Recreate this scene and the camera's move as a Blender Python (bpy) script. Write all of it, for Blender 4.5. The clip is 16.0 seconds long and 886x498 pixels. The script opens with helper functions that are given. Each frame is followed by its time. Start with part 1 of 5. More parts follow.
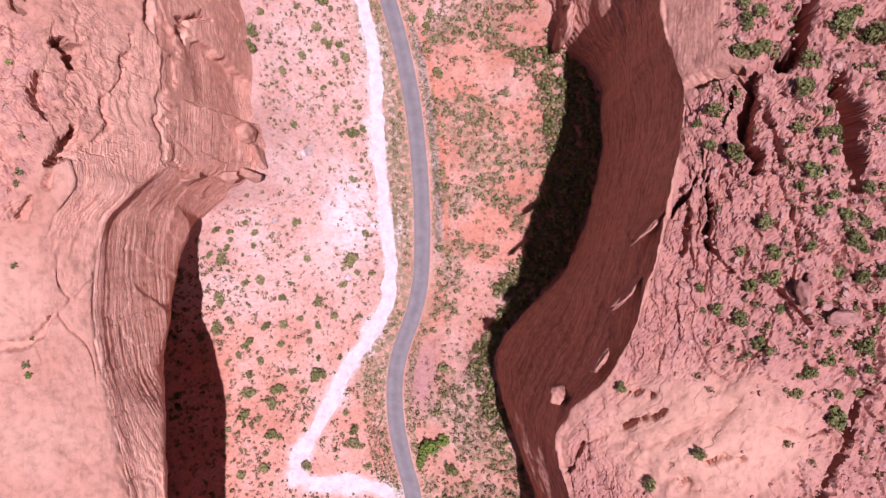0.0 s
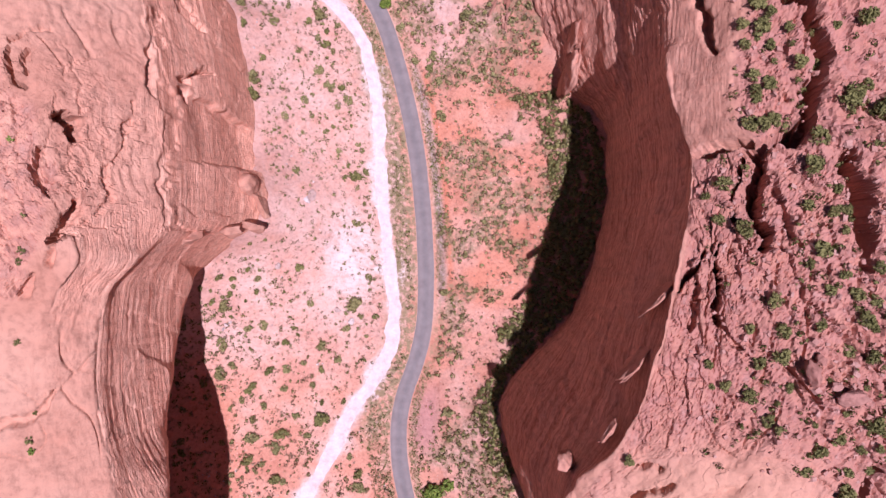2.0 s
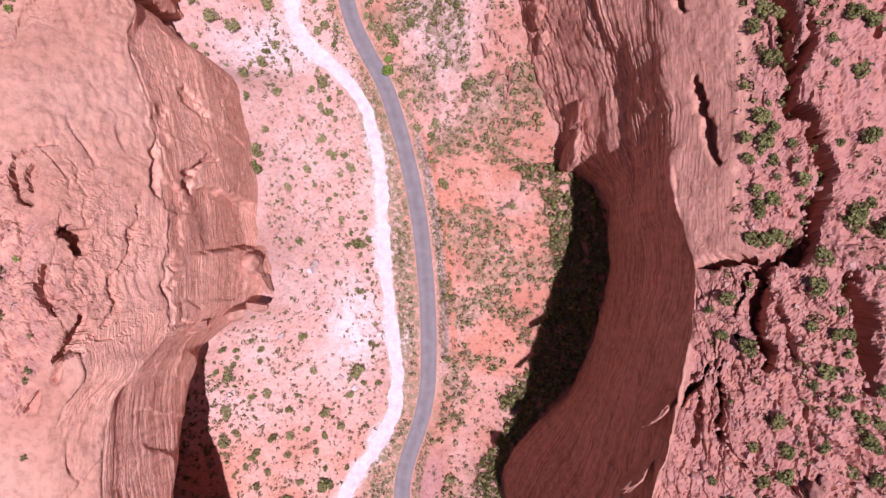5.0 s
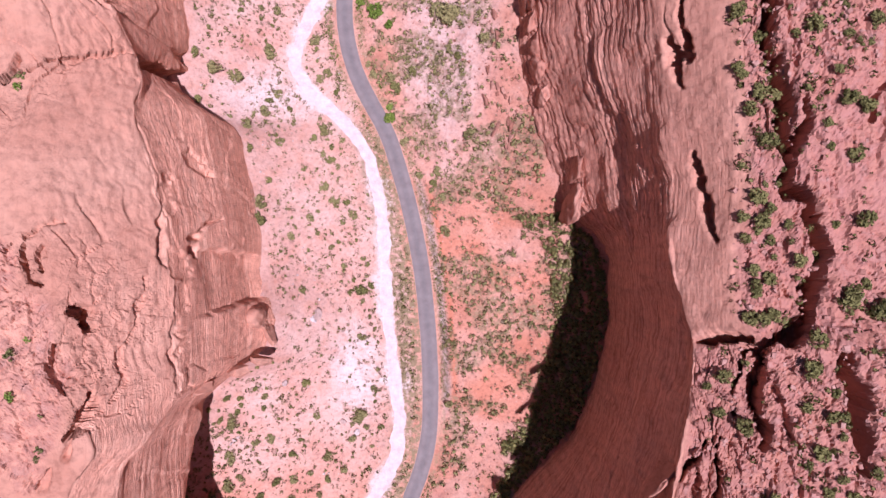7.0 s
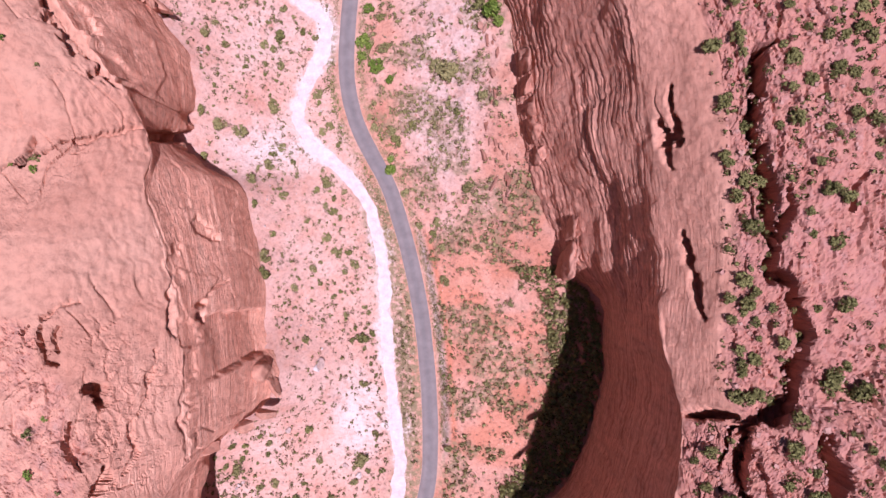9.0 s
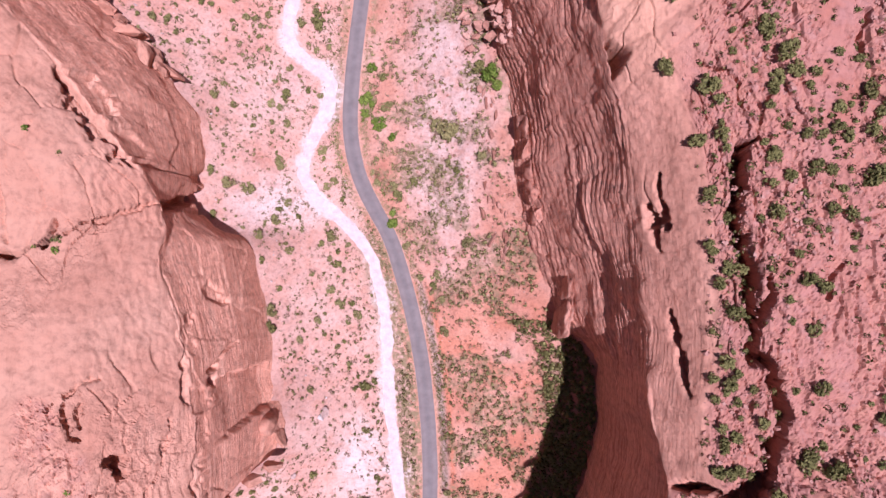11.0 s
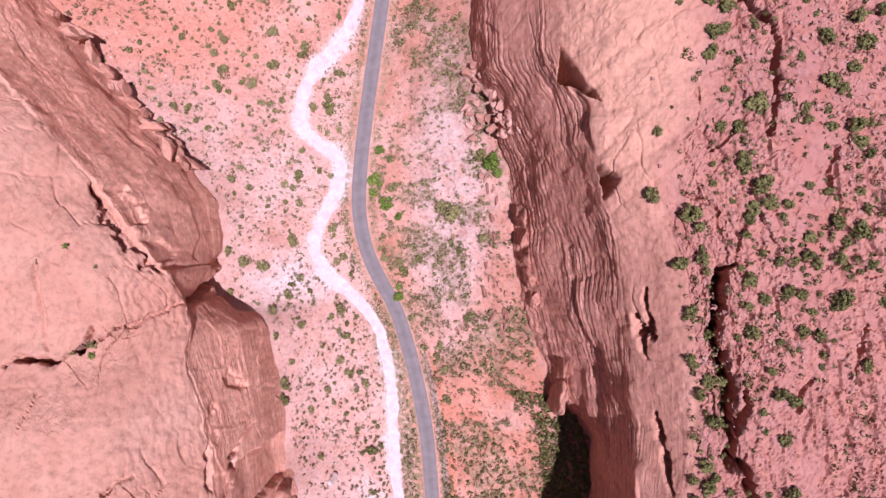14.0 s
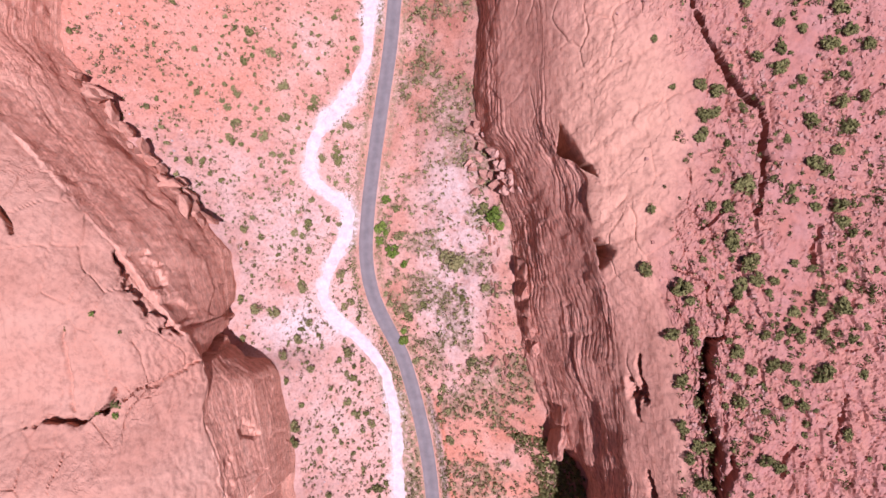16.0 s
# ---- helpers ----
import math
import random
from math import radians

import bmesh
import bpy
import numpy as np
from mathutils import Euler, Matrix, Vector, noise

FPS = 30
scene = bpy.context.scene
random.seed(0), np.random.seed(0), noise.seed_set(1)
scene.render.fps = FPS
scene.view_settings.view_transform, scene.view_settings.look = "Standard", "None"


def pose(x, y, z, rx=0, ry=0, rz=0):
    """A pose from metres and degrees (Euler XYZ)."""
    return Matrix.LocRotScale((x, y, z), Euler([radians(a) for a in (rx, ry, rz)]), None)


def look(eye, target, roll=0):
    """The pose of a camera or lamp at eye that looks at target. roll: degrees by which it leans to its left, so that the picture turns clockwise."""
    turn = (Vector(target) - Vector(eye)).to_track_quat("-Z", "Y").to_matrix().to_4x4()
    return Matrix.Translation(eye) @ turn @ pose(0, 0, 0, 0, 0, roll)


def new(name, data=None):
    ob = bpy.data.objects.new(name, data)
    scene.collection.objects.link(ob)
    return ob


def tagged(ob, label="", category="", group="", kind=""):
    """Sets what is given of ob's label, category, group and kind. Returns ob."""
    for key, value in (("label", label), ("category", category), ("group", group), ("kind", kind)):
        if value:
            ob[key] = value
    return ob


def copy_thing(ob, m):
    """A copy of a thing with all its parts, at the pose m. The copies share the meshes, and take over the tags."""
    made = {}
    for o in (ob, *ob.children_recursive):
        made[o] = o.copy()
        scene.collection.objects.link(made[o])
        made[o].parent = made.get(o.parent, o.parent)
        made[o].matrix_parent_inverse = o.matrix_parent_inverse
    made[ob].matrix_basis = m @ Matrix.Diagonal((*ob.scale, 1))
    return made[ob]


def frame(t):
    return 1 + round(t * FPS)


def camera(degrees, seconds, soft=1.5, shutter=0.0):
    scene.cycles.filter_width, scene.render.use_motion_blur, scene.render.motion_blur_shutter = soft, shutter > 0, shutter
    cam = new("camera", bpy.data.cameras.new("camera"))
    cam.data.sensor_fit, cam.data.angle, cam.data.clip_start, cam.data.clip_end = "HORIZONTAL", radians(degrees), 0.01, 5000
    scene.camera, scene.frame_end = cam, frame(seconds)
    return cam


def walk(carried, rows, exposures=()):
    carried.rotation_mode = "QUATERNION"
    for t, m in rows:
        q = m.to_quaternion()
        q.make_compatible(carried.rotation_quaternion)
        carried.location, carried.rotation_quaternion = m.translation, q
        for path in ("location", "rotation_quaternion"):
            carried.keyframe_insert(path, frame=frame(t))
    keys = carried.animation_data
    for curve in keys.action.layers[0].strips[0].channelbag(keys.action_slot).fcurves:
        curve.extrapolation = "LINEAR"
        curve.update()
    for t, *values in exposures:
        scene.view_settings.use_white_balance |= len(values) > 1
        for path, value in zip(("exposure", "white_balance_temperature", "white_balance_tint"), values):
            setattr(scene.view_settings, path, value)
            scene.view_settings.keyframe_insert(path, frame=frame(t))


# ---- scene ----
cam = camera(73.6, 16.0, soft=1.45)
METRES, EYE, TILT, LEAN, TURN = 150.0, 208.0, -90.0, 0.0, 0.0
EXPOSURE, KELVIN, TINT = 0.42, 5440, 30
ROWS = [
    (0.0, 0.0, 0.0, 0.0, -0.0, 0.0, 0.0),
    (0.5, -0.0021, 0.0022, 0.0273, -0.01, -0.04, 0.04),
    (1.0, -0.004, 0.0041, 0.0523, 0.0, -0.08, 0.02),
    (1.5, -0.006, 0.0061, 0.0811, 0.04, -0.11, 0.12),
    (2.0, -0.0073, 0.0074, 0.1047, 0.05, -0.15, 0.16),
    (2.5, -0.0087, 0.0076, 0.1341, 0.03, -0.22, 0.15),
    (3.0, -0.0094, 0.0077, 0.1593, 0.03, -0.26, 0.16),
    (3.5, -0.0102, 0.0073, 0.1869, 0.03, -0.31, 0.21),
    (4.0, -0.011, 0.0074, 0.2117, 0.05, -0.35, 0.24),
    (6.5, -0.0155, -0.0038, 0.3512, 0.05, -0.57, 0.32),
    (7.0, -0.0159, -0.0086, 0.3783, 0.04, -0.62, 0.33),
    (7.5, -0.0153, -0.0151, 0.4091, 0.07, -0.65, 0.3),
    (8.0, -0.0152, -0.0229, 0.437, 0.05, -0.67, 0.31),
    (8.5, -0.0139, -0.0338, 0.4709, 0.08, -0.72, 0.31),
    (9.0, -0.0127, -0.0432, 0.4987, 0.09, -0.75, 0.34),
    (11.5, -0.0127, -0.1059, 0.6611, 0.07, -0.87, 0.11),
    (12.0, -0.0134, -0.1186, 0.6914, 0.13, -0.9, 0.08),
    (12.5, -0.0154, -0.1329, 0.7244, 0.08, -0.92, 0.02),
    (13.0, -0.0172, -0.1481, 0.7601, 0.07, -0.97, -0.06),
    (13.5, -0.0189, -0.1612, 0.7903, 0.09, -0.99, -0.15),
    (14.0, -0.0205, -0.1765, 0.8234, 0.09, -0.98, -0.07),
    (14.5, -0.0223, -0.1901, 0.8541, 0.12, -1.01, -0.1),
    (15.0, -0.0229, -0.2056, 0.8891, 0.22, -1.04, -0.02),
    (15.5, -0.0254, -0.219, 0.9205, 0.21, -1.09, -0.16),
    (16.0, -0.027, -0.2345, 0.9541, 0.24, -1.12, -0.3),
]
walk(cam, [(t, pose(0, 0, EYE, TILT, LEAN, TURN) @ pose(METRES * x, METRES * y, METRES * z, 90 + pitch, roll, yaw)) for t, x, y, z, yaw, pitch, roll in ROWS],
     [(0.0, EXPOSURE, KELVIN, TINT), (16.0, EXPOSURE, KELVIN, TINT)])

# ---- light: a high late-morning desert sun and a clear sky ----
SUN = Vector((0.185, -0.145, 1.0)).normalized()
sun = new("sun", bpy.data.lights.new("sun", "SUN"))
sun.data.energy, sun.data.angle, sun.data.color = 4.8, radians(0.55), (1.0, 0.955, 0.9)
sun.matrix_world = look(SUN * 900, (0, 0, 0))
world = bpy.data.worlds.new("sky")
scene.world = world
world.use_nodes = True
sky = world.node_tree.nodes.new("ShaderNodeTexSky")
sky.sky_type, sky.sun_disc = "NISHITA", False
sky.sun_elevation, sky.sun_rotation = math.asin(SUN.z), math.atan2(SUN.x, SUN.y)
world.node_tree.links.new(sky.outputs[0], world.node_tree.nodes["Background"].inputs[0])
world.node_tree.nodes["Background"].inputs[1].default_value = 0.025


# ---- noise on arrays ----
def hash01(ix, iy, iz, seed):
    a, b, c = (np.asarray(v).astype(np.int64).astype(np.uint32) for v in (ix, iy, iz))
    h = a * np.uint32(374761393) + b * np.uint32(668265263) + c * np.uint32(2147483647) + np.uint32(seed * 974711 & 0xFFFFFFFF)
    h = (h ^ (h >> np.uint32(13))) * np.uint32(1274126177)
    h = (h ^ (h >> np.uint32(16))) * np.uint32(2246822519)
    return ((h ^ (h >> np.uint32(15))) & np.uint32(0xFFFFFF)) / float(0xFFFFFF)


def grain(x, y, z=0.0, seed=0):
    """Smooth value noise, -1 to 1."""
    x, y, z = np.broadcast_arrays(np.asarray(x, float), np.asarray(y, float), np.asarray(z, float))
    fx, fy, fz = np.floor(x), np.floor(y), np.floor(z)
    ux, uy, uz = x - fx, y - fy, z - fz
    ux, uy, uz = (u * u * (3 - 2 * u) for u in (ux, uy, uz))
    out = 0
    for a in (0, 1):
        for b in (0, 1):
            for c in (0, 1):
                w = (ux if a else 1 - ux) * (uy if b else 1 - uy) * (uz if c else 1 - uz)
                out = out + w * hash01(fx + a, fy + b, fz + c, seed)
    return out * 2 - 1


def fbm(x, y, z=0.0, seed=0, octaves=4, gain=0.5):
    total, amp, f = 0, 1.0, 1.0
    for i in range(octaves):
        total = total + amp * grain(x * f, y * f, np.asarray(z) * f, seed + i * 17)
        amp, f = amp * gain, f * 2.03
    return total


def cells(x, y, seed=0):
    """Distances to the nearest and second nearest of scattered points, and a number for the nearest one."""
    x, y = np.asarray(x, float), np.asarray(y, float)
    fx, fy = np.floor(x), np.floor(y)
    d1, d2, who = np.full(x.shape, 9.0), np.full(x.shape, 9.0), np.zeros(x.shape)
    zero = np.zeros_like(fx)
    for a in (-1, 0, 1):
        for b in (-1, 0, 1):
            px = fx + a + hash01(fx + a, fy + b, zero, seed)
            py = fy + b + hash01(fx + a, fy + b, zero + 7, seed)
            d = np.hypot(x - px, y - py)
            near = d < d1
            d2 = np.where(near, d1, np.minimum(d2, d))
            who = np.where(near, hash01(fx + a, fy + b, zero + 3, seed), who)
            d1 = np.where(near, d, d1)
    return d1, d2, who


def step(a, b, v):
    s = np.clip((v - a) / (b - a), 0, 1)
    return s * s * (3 - 2 * s)


def to_line(x, y, points):
    """Distance from (x, y) to a polyline, and how far along it (0 to 1) the nearest place is."""
    best, along = np.full(np.shape(x), 1e9), np.zeros(np.shape(x))
    n = len(points) - 1
    for i, ((ax, ay), (bx, by)) in enumerate(zip(points, points[1:])):
        s = np.clip(((x - ax) * (bx - ax) + (y - ay) * (by - ay)) / ((bx - ax) ** 2 + (by - ay) ** 2), 0, 1)
        d = np.hypot(x - ax - s * (bx - ax), y - ay - s * (by - ay))
        along = np.where(d < best, (i + s) / n, along)
        best = np.minimum(best, d)
    return best, along


def smooth_line(points, spacing=1.0):
    """A polyline rounded off and cut into even short pieces."""
    p = np.array(points, float)
    for _ in range(3):
        q = np.empty((2 * len(p) - 2, 2))
        q[0::2], q[1::2] = p[:-1] * 0.75 + p[1:] * 0.25, p[:-1] * 0.25 + p[1:] * 0.75
        p = np.vstack([p[:1], q, p[-1:]])
    run = np.concatenate([[0], np.cumsum(np.hypot(*np.diff(p, axis=0).T))])
    s = np.linspace(0, run[-1], max(3, int(run[-1] / spacing)))
    return np.column_stack([np.interp(s, run, p[:, 0]), np.interp(s, run, p[:, 1])])


# ---- meshes ----
def sheet(name, verts, material, parent=None, masks=None, flat=None):
    """A grid of points (rows, columns, 3) as one smooth mesh object; masks: values per point, by name."""
    rows, cols = verts.shape[:2]
    a = np.arange(rows * cols).reshape(rows, cols)
    quads = np.stack([a[:-1, :-1], a[:-1, 1:], a[1:, 1:], a[1:, :-1]], -1).reshape(-1, 4)
    me = bpy.data.meshes.new(name)
    me.vertices.add(rows * cols)
    me.vertices.foreach_set("co", verts.astype(np.float32).ravel())
    me.loops.add(quads.size)
    me.loops.foreach_set("vertex_index", quads.astype(np.int32).ravel())
    me.polygons.add(len(quads))
    me.polygons.foreach_set("loop_start", np.arange(0, quads.size, 4, dtype=np.int32))
    smooth = np.ones((rows - 1, cols - 1), bool) if flat is None else ~flat[:-1, :-1]
    me.polygons.foreach_set("use_smooth", smooth.ravel())
    for key, values in (masks or {}).items():
        me.attributes.new(key, "FLOAT", "POINT").data.foreach_set("value", np.asarray(values, np.float32).ravel())
    me.update(calc_edges=True)
    me.validate()
    me.materials.append(material)
    ob = new(name, me)
    ob.parent = parent
    return ob


def soup(name, verts, faces, material, parent=None, smooth=False, label=""):
    me = bpy.data.meshes.new(name)
    me.from_pydata([tuple(v) for v in np.asarray(verts, float).tolist()], [], [tuple(f) for f in faces])
    me.polygons.foreach_set("use_smooth", np.full(len(me.polygons), smooth))
    me.materials.append(material)
    ob = new(name, me)
    ob.parent = parent
    return tagged(ob, label)


# ---- materials ----
def material(name, roughness=0.9, specular=0.2):
    m = bpy.data.materials.new(name)
    m.use_nodes = True
    b = m.node_tree.nodes["Principled BSDF"]
    b.inputs["Roughness"].default_value = roughness
    b.inputs["Specular IOR Level"].default_value = specular
    return m, m.node_tree, b


def add(nt, kind, **values):
    n = nt.nodes.new("ShaderNode" + kind)
    for key, value in values.items():
        if key in ("operation", "blend_type", "data_type", "feature", "attribute_name", "noise_dimensions", "voronoi_dimensions"):
            if key == "operation":
                n.operation = value
            elif key == "blend_type":
                n.blend_type = value
            elif key == "data_type":
                n.data_type = value
            elif key == "feature":
                n.feature = value
            elif key == "attribute_name":
                n.attribute_name = value
        else:
            n.inputs[key].default_value = value
    return n


def noise_tex(nt, vector, scale, detail=4.0, rough=0.55, distortion=0.0):
    n = add(nt, "TexNoise", Scale=scale, Detail=detail, Roughness=rough, Distortion=distortion)
    nt.links.new(vector, n.inputs["Vector"])
    return n.outputs["Fac"]


def ramp(nt, fac, stops):
    n = nt.nodes.new("ShaderNodeValToRGB")
    e = n.color_ramp.elements
    while len(e) < len(stops):
        e.new(0.5)
    for el, (p, c) in zip(e, stops):
        el.position, el.color = p, (*c, 1) if len(c) == 3 else c
    nt.links.new(fac, n.inputs[0])
    return n.outputs[0]


def mix(nt, fac, a, b, blend="MIX"):
    n = nt.nodes.new("ShaderNodeMix")
    n.data_type, n.blend_type = "RGBA", blend
    for sock, v in ((n.inputs[0], fac), (n.inputs[6], a), (n.inputs[7], b)):
        if isinstance(v, (int, float)):
            sock.default_value = v
        elif isinstance(v, tuple):
            sock.default_value = (*v, 1)
        else:
            nt.links.new(v, sock)
    return n.outputs[2]


def calc(nt, op, a, b=0.0):
    n = nt.nodes.new("ShaderNodeMath")
    n.operation = op
    for sock, v in ((n.inputs[0], a), (n.inputs[1], b)):
        if isinstance(v, (int, float)):
            sock.default_value = v
        else:
            nt.links.new(v, sock)
    return n.outputs[0]


def scaled(nt, vector, sx, sy, sz):
    n = nt.nodes.new("ShaderNodeMapping")
    n.inputs["Scale"].default_value = (sx, sy, sz)
    nt.links.new(vector, n.inputs["Vector"])
    return n.outputs[0]


def bump(nt, b, height, strength, distance):
    n = nt.nodes.new("ShaderNodeBump")
    n.inputs["Strength"].default_value, n.inputs["Distance"].default_value = strength, distance
    nt.links.new(height, n.inputs["Height"])
    nt.links.new(n.outputs[0], b.inputs["Normal"])


def mask(nt, name):
    n = nt.nodes.new("ShaderNodeAttribute")
    n.attribute_name = name
    return n.outputs["Fac"]


def rock_material(name, pale, mid, deep, streak, streak_amount, seam_depth, grooved, top_dim, banding, bare):
    """Bedded sandstone: broad colour patches, beds that follow the height, fine grain, dark varnish on its steep faces;
    its colour also evens out the sunlight between tops and faces.
    """
    m, nt, b = material(name, 0.92, 0.12)
    geo = nt.nodes.new("ShaderNodeNewGeometry")
    pos = geo.outputs["Position"]
    broad = noise_tex(nt, pos, 0.045, 5, 0.6)
    fine = noise_tex(nt, pos, 0.55, 6, 0.62)
    beds = noise_tex(nt, scaled(nt, pos, 0.02, 0.02, 0.9), 1.0, 5, 0.65, 0.3)
    # tops take darker tones than steep faces, evening out the sunlight in colour
    base = ramp(nt, broad, [(p, tuple(c * top_dim for c in tone)) for p, tone in ((0.3, deep), (0.48, mid), (0.68, pale))])
    banded = ramp(nt, beds, [(0.38, tuple(c * seam_depth for c in deep)), (0.5, mid), (0.6, pale)])
    steep = mask(nt, "steep")
    col = mix(nt, calc(nt, "MULTIPLY", steep, 0.8), base, banded)
    groove = ramp(nt, noise_tex(nt, scaled(nt, pos, 0.75, 0.1, 0.16), 1.0, 5, 0.6, 0.4), [(0.36, (0.66, 0.6, 0.58)), (0.43, (1, 1, 1)), (0.7, (1.06, 1.05, 1.05))])
    col = mix(nt, grooved, col, groove, "MULTIPLY")
    speck = ramp(nt, fine, [(0.28, (0.62, 0.6, 0.6)), (0.5, (1, 1, 1)), (0.75, (1.14, 1.12, 1.1))])
    col = mix(nt, 0.8, col, speck, "MULTIPLY")
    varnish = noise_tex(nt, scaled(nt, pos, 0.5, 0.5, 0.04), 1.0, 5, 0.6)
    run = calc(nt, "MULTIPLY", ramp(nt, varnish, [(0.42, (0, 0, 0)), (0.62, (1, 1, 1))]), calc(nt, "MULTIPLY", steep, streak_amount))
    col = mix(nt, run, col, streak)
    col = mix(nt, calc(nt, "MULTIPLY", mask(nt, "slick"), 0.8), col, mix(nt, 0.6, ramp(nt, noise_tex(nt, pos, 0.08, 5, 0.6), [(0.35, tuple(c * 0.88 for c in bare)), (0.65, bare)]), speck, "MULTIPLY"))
    earth = mix(nt, 0.8, ramp(nt, noise_tex(nt, pos, 0.12, 5, 0.65), [(0.36, (0.36, 0.132, 0.092)), (0.62, (0.385, 0.178, 0.148))]), speck, "MULTIPLY")
    col = mix(nt, mask(nt, "soil"), col, earth)
    grey = mask(nt, "rubble")
    stony = ramp(nt, noise_tex(nt, pos, 0.35, 5, 0.6), [(0.38, tuple(c * 0.85 for c in mid)), (0.56, (0.415, 0.18, 0.136)), (0.76, (0.48, 0.27, 0.222))])
    col = mix(nt, calc(nt, "MULTIPLY", grey, 0.75), col, stony)
    part_xyz = nt.nodes.new("ShaderNodeSeparateXYZ")
    nt.links.new(pos, part_xyz.inputs[0])
    px, py = part_xyz.outputs[0], part_xyz.outputs[1]
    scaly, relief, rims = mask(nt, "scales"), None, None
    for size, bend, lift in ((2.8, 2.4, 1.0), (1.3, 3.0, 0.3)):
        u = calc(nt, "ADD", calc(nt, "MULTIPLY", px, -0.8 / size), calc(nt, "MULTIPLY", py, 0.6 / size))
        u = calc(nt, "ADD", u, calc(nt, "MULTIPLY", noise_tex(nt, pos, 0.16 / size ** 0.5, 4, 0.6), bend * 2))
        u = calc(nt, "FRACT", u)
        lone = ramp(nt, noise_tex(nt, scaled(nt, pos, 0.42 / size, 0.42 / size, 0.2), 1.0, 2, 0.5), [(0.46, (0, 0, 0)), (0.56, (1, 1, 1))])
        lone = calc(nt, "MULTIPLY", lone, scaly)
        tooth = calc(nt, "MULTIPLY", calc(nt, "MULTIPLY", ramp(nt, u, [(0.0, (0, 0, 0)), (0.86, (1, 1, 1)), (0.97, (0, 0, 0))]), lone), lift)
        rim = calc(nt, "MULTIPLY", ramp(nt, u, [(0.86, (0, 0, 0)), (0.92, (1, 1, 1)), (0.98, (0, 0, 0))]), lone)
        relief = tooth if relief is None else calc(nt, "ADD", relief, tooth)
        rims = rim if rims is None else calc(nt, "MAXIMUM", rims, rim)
    # shade under each lifted scale edge, painted in as dark lines
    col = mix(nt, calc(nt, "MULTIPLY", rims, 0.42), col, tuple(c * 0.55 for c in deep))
    streaks = ramp(nt, noise_tex(nt, scaled(nt, pos, 1.3, 0.07, 1.5), 1.0, 5, 0.68, 0.4), [(0.34, (0.66, 0.58, 0.55)), (0.45, (1.0, 0.98, 0.97)), (0.62, (1.22, 1.2, 1.18))])
    col = mix(nt, calc(nt, "MULTIPLY", steep, banding), col, streaks, "MULTIPLY")
    nt.links.new(col, b.inputs["Base Color"])
    tiny = noise_tex(nt, pos, 2.4, 6, 0.65)
    laid = noise_tex(nt, scaled(nt, pos, 1.6, 0.09, 1.9), 1.0, 5, 0.65, 0.5)
    height = calc(nt, "ADD", calc(nt, "MULTIPLY", fine, 0.55), calc(nt, "MULTIPLY", tiny, 0.28))
    height = calc(nt, "ADD", height, calc(nt, "MULTIPLY", grey, calc(nt, "MULTIPLY", fine, 0.6)))
    height = calc(nt, "ADD", height, calc(nt, "MULTIPLY", calc(nt, "ADD", calc(nt, "MULTIPLY", beds, 0.8), calc(nt, "MULTIPLY", laid, 1.3)), steep))
    height = calc(nt, "ADD", height, calc(nt, "MULTIPLY", relief, 0.9))
    bump(nt, b, height, 0.6, 0.8)
    return m


# pale west faces and dim tops: extra sunlight on the faces put into colour
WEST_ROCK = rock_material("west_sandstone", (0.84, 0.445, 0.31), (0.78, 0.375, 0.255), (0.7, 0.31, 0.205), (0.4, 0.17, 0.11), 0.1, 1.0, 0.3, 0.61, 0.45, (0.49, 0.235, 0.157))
# tones kept low so the east wall's shade is partly in its colour
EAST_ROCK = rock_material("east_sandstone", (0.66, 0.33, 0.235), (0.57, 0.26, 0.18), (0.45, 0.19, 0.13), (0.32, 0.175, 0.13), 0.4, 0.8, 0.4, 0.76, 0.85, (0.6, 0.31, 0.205))


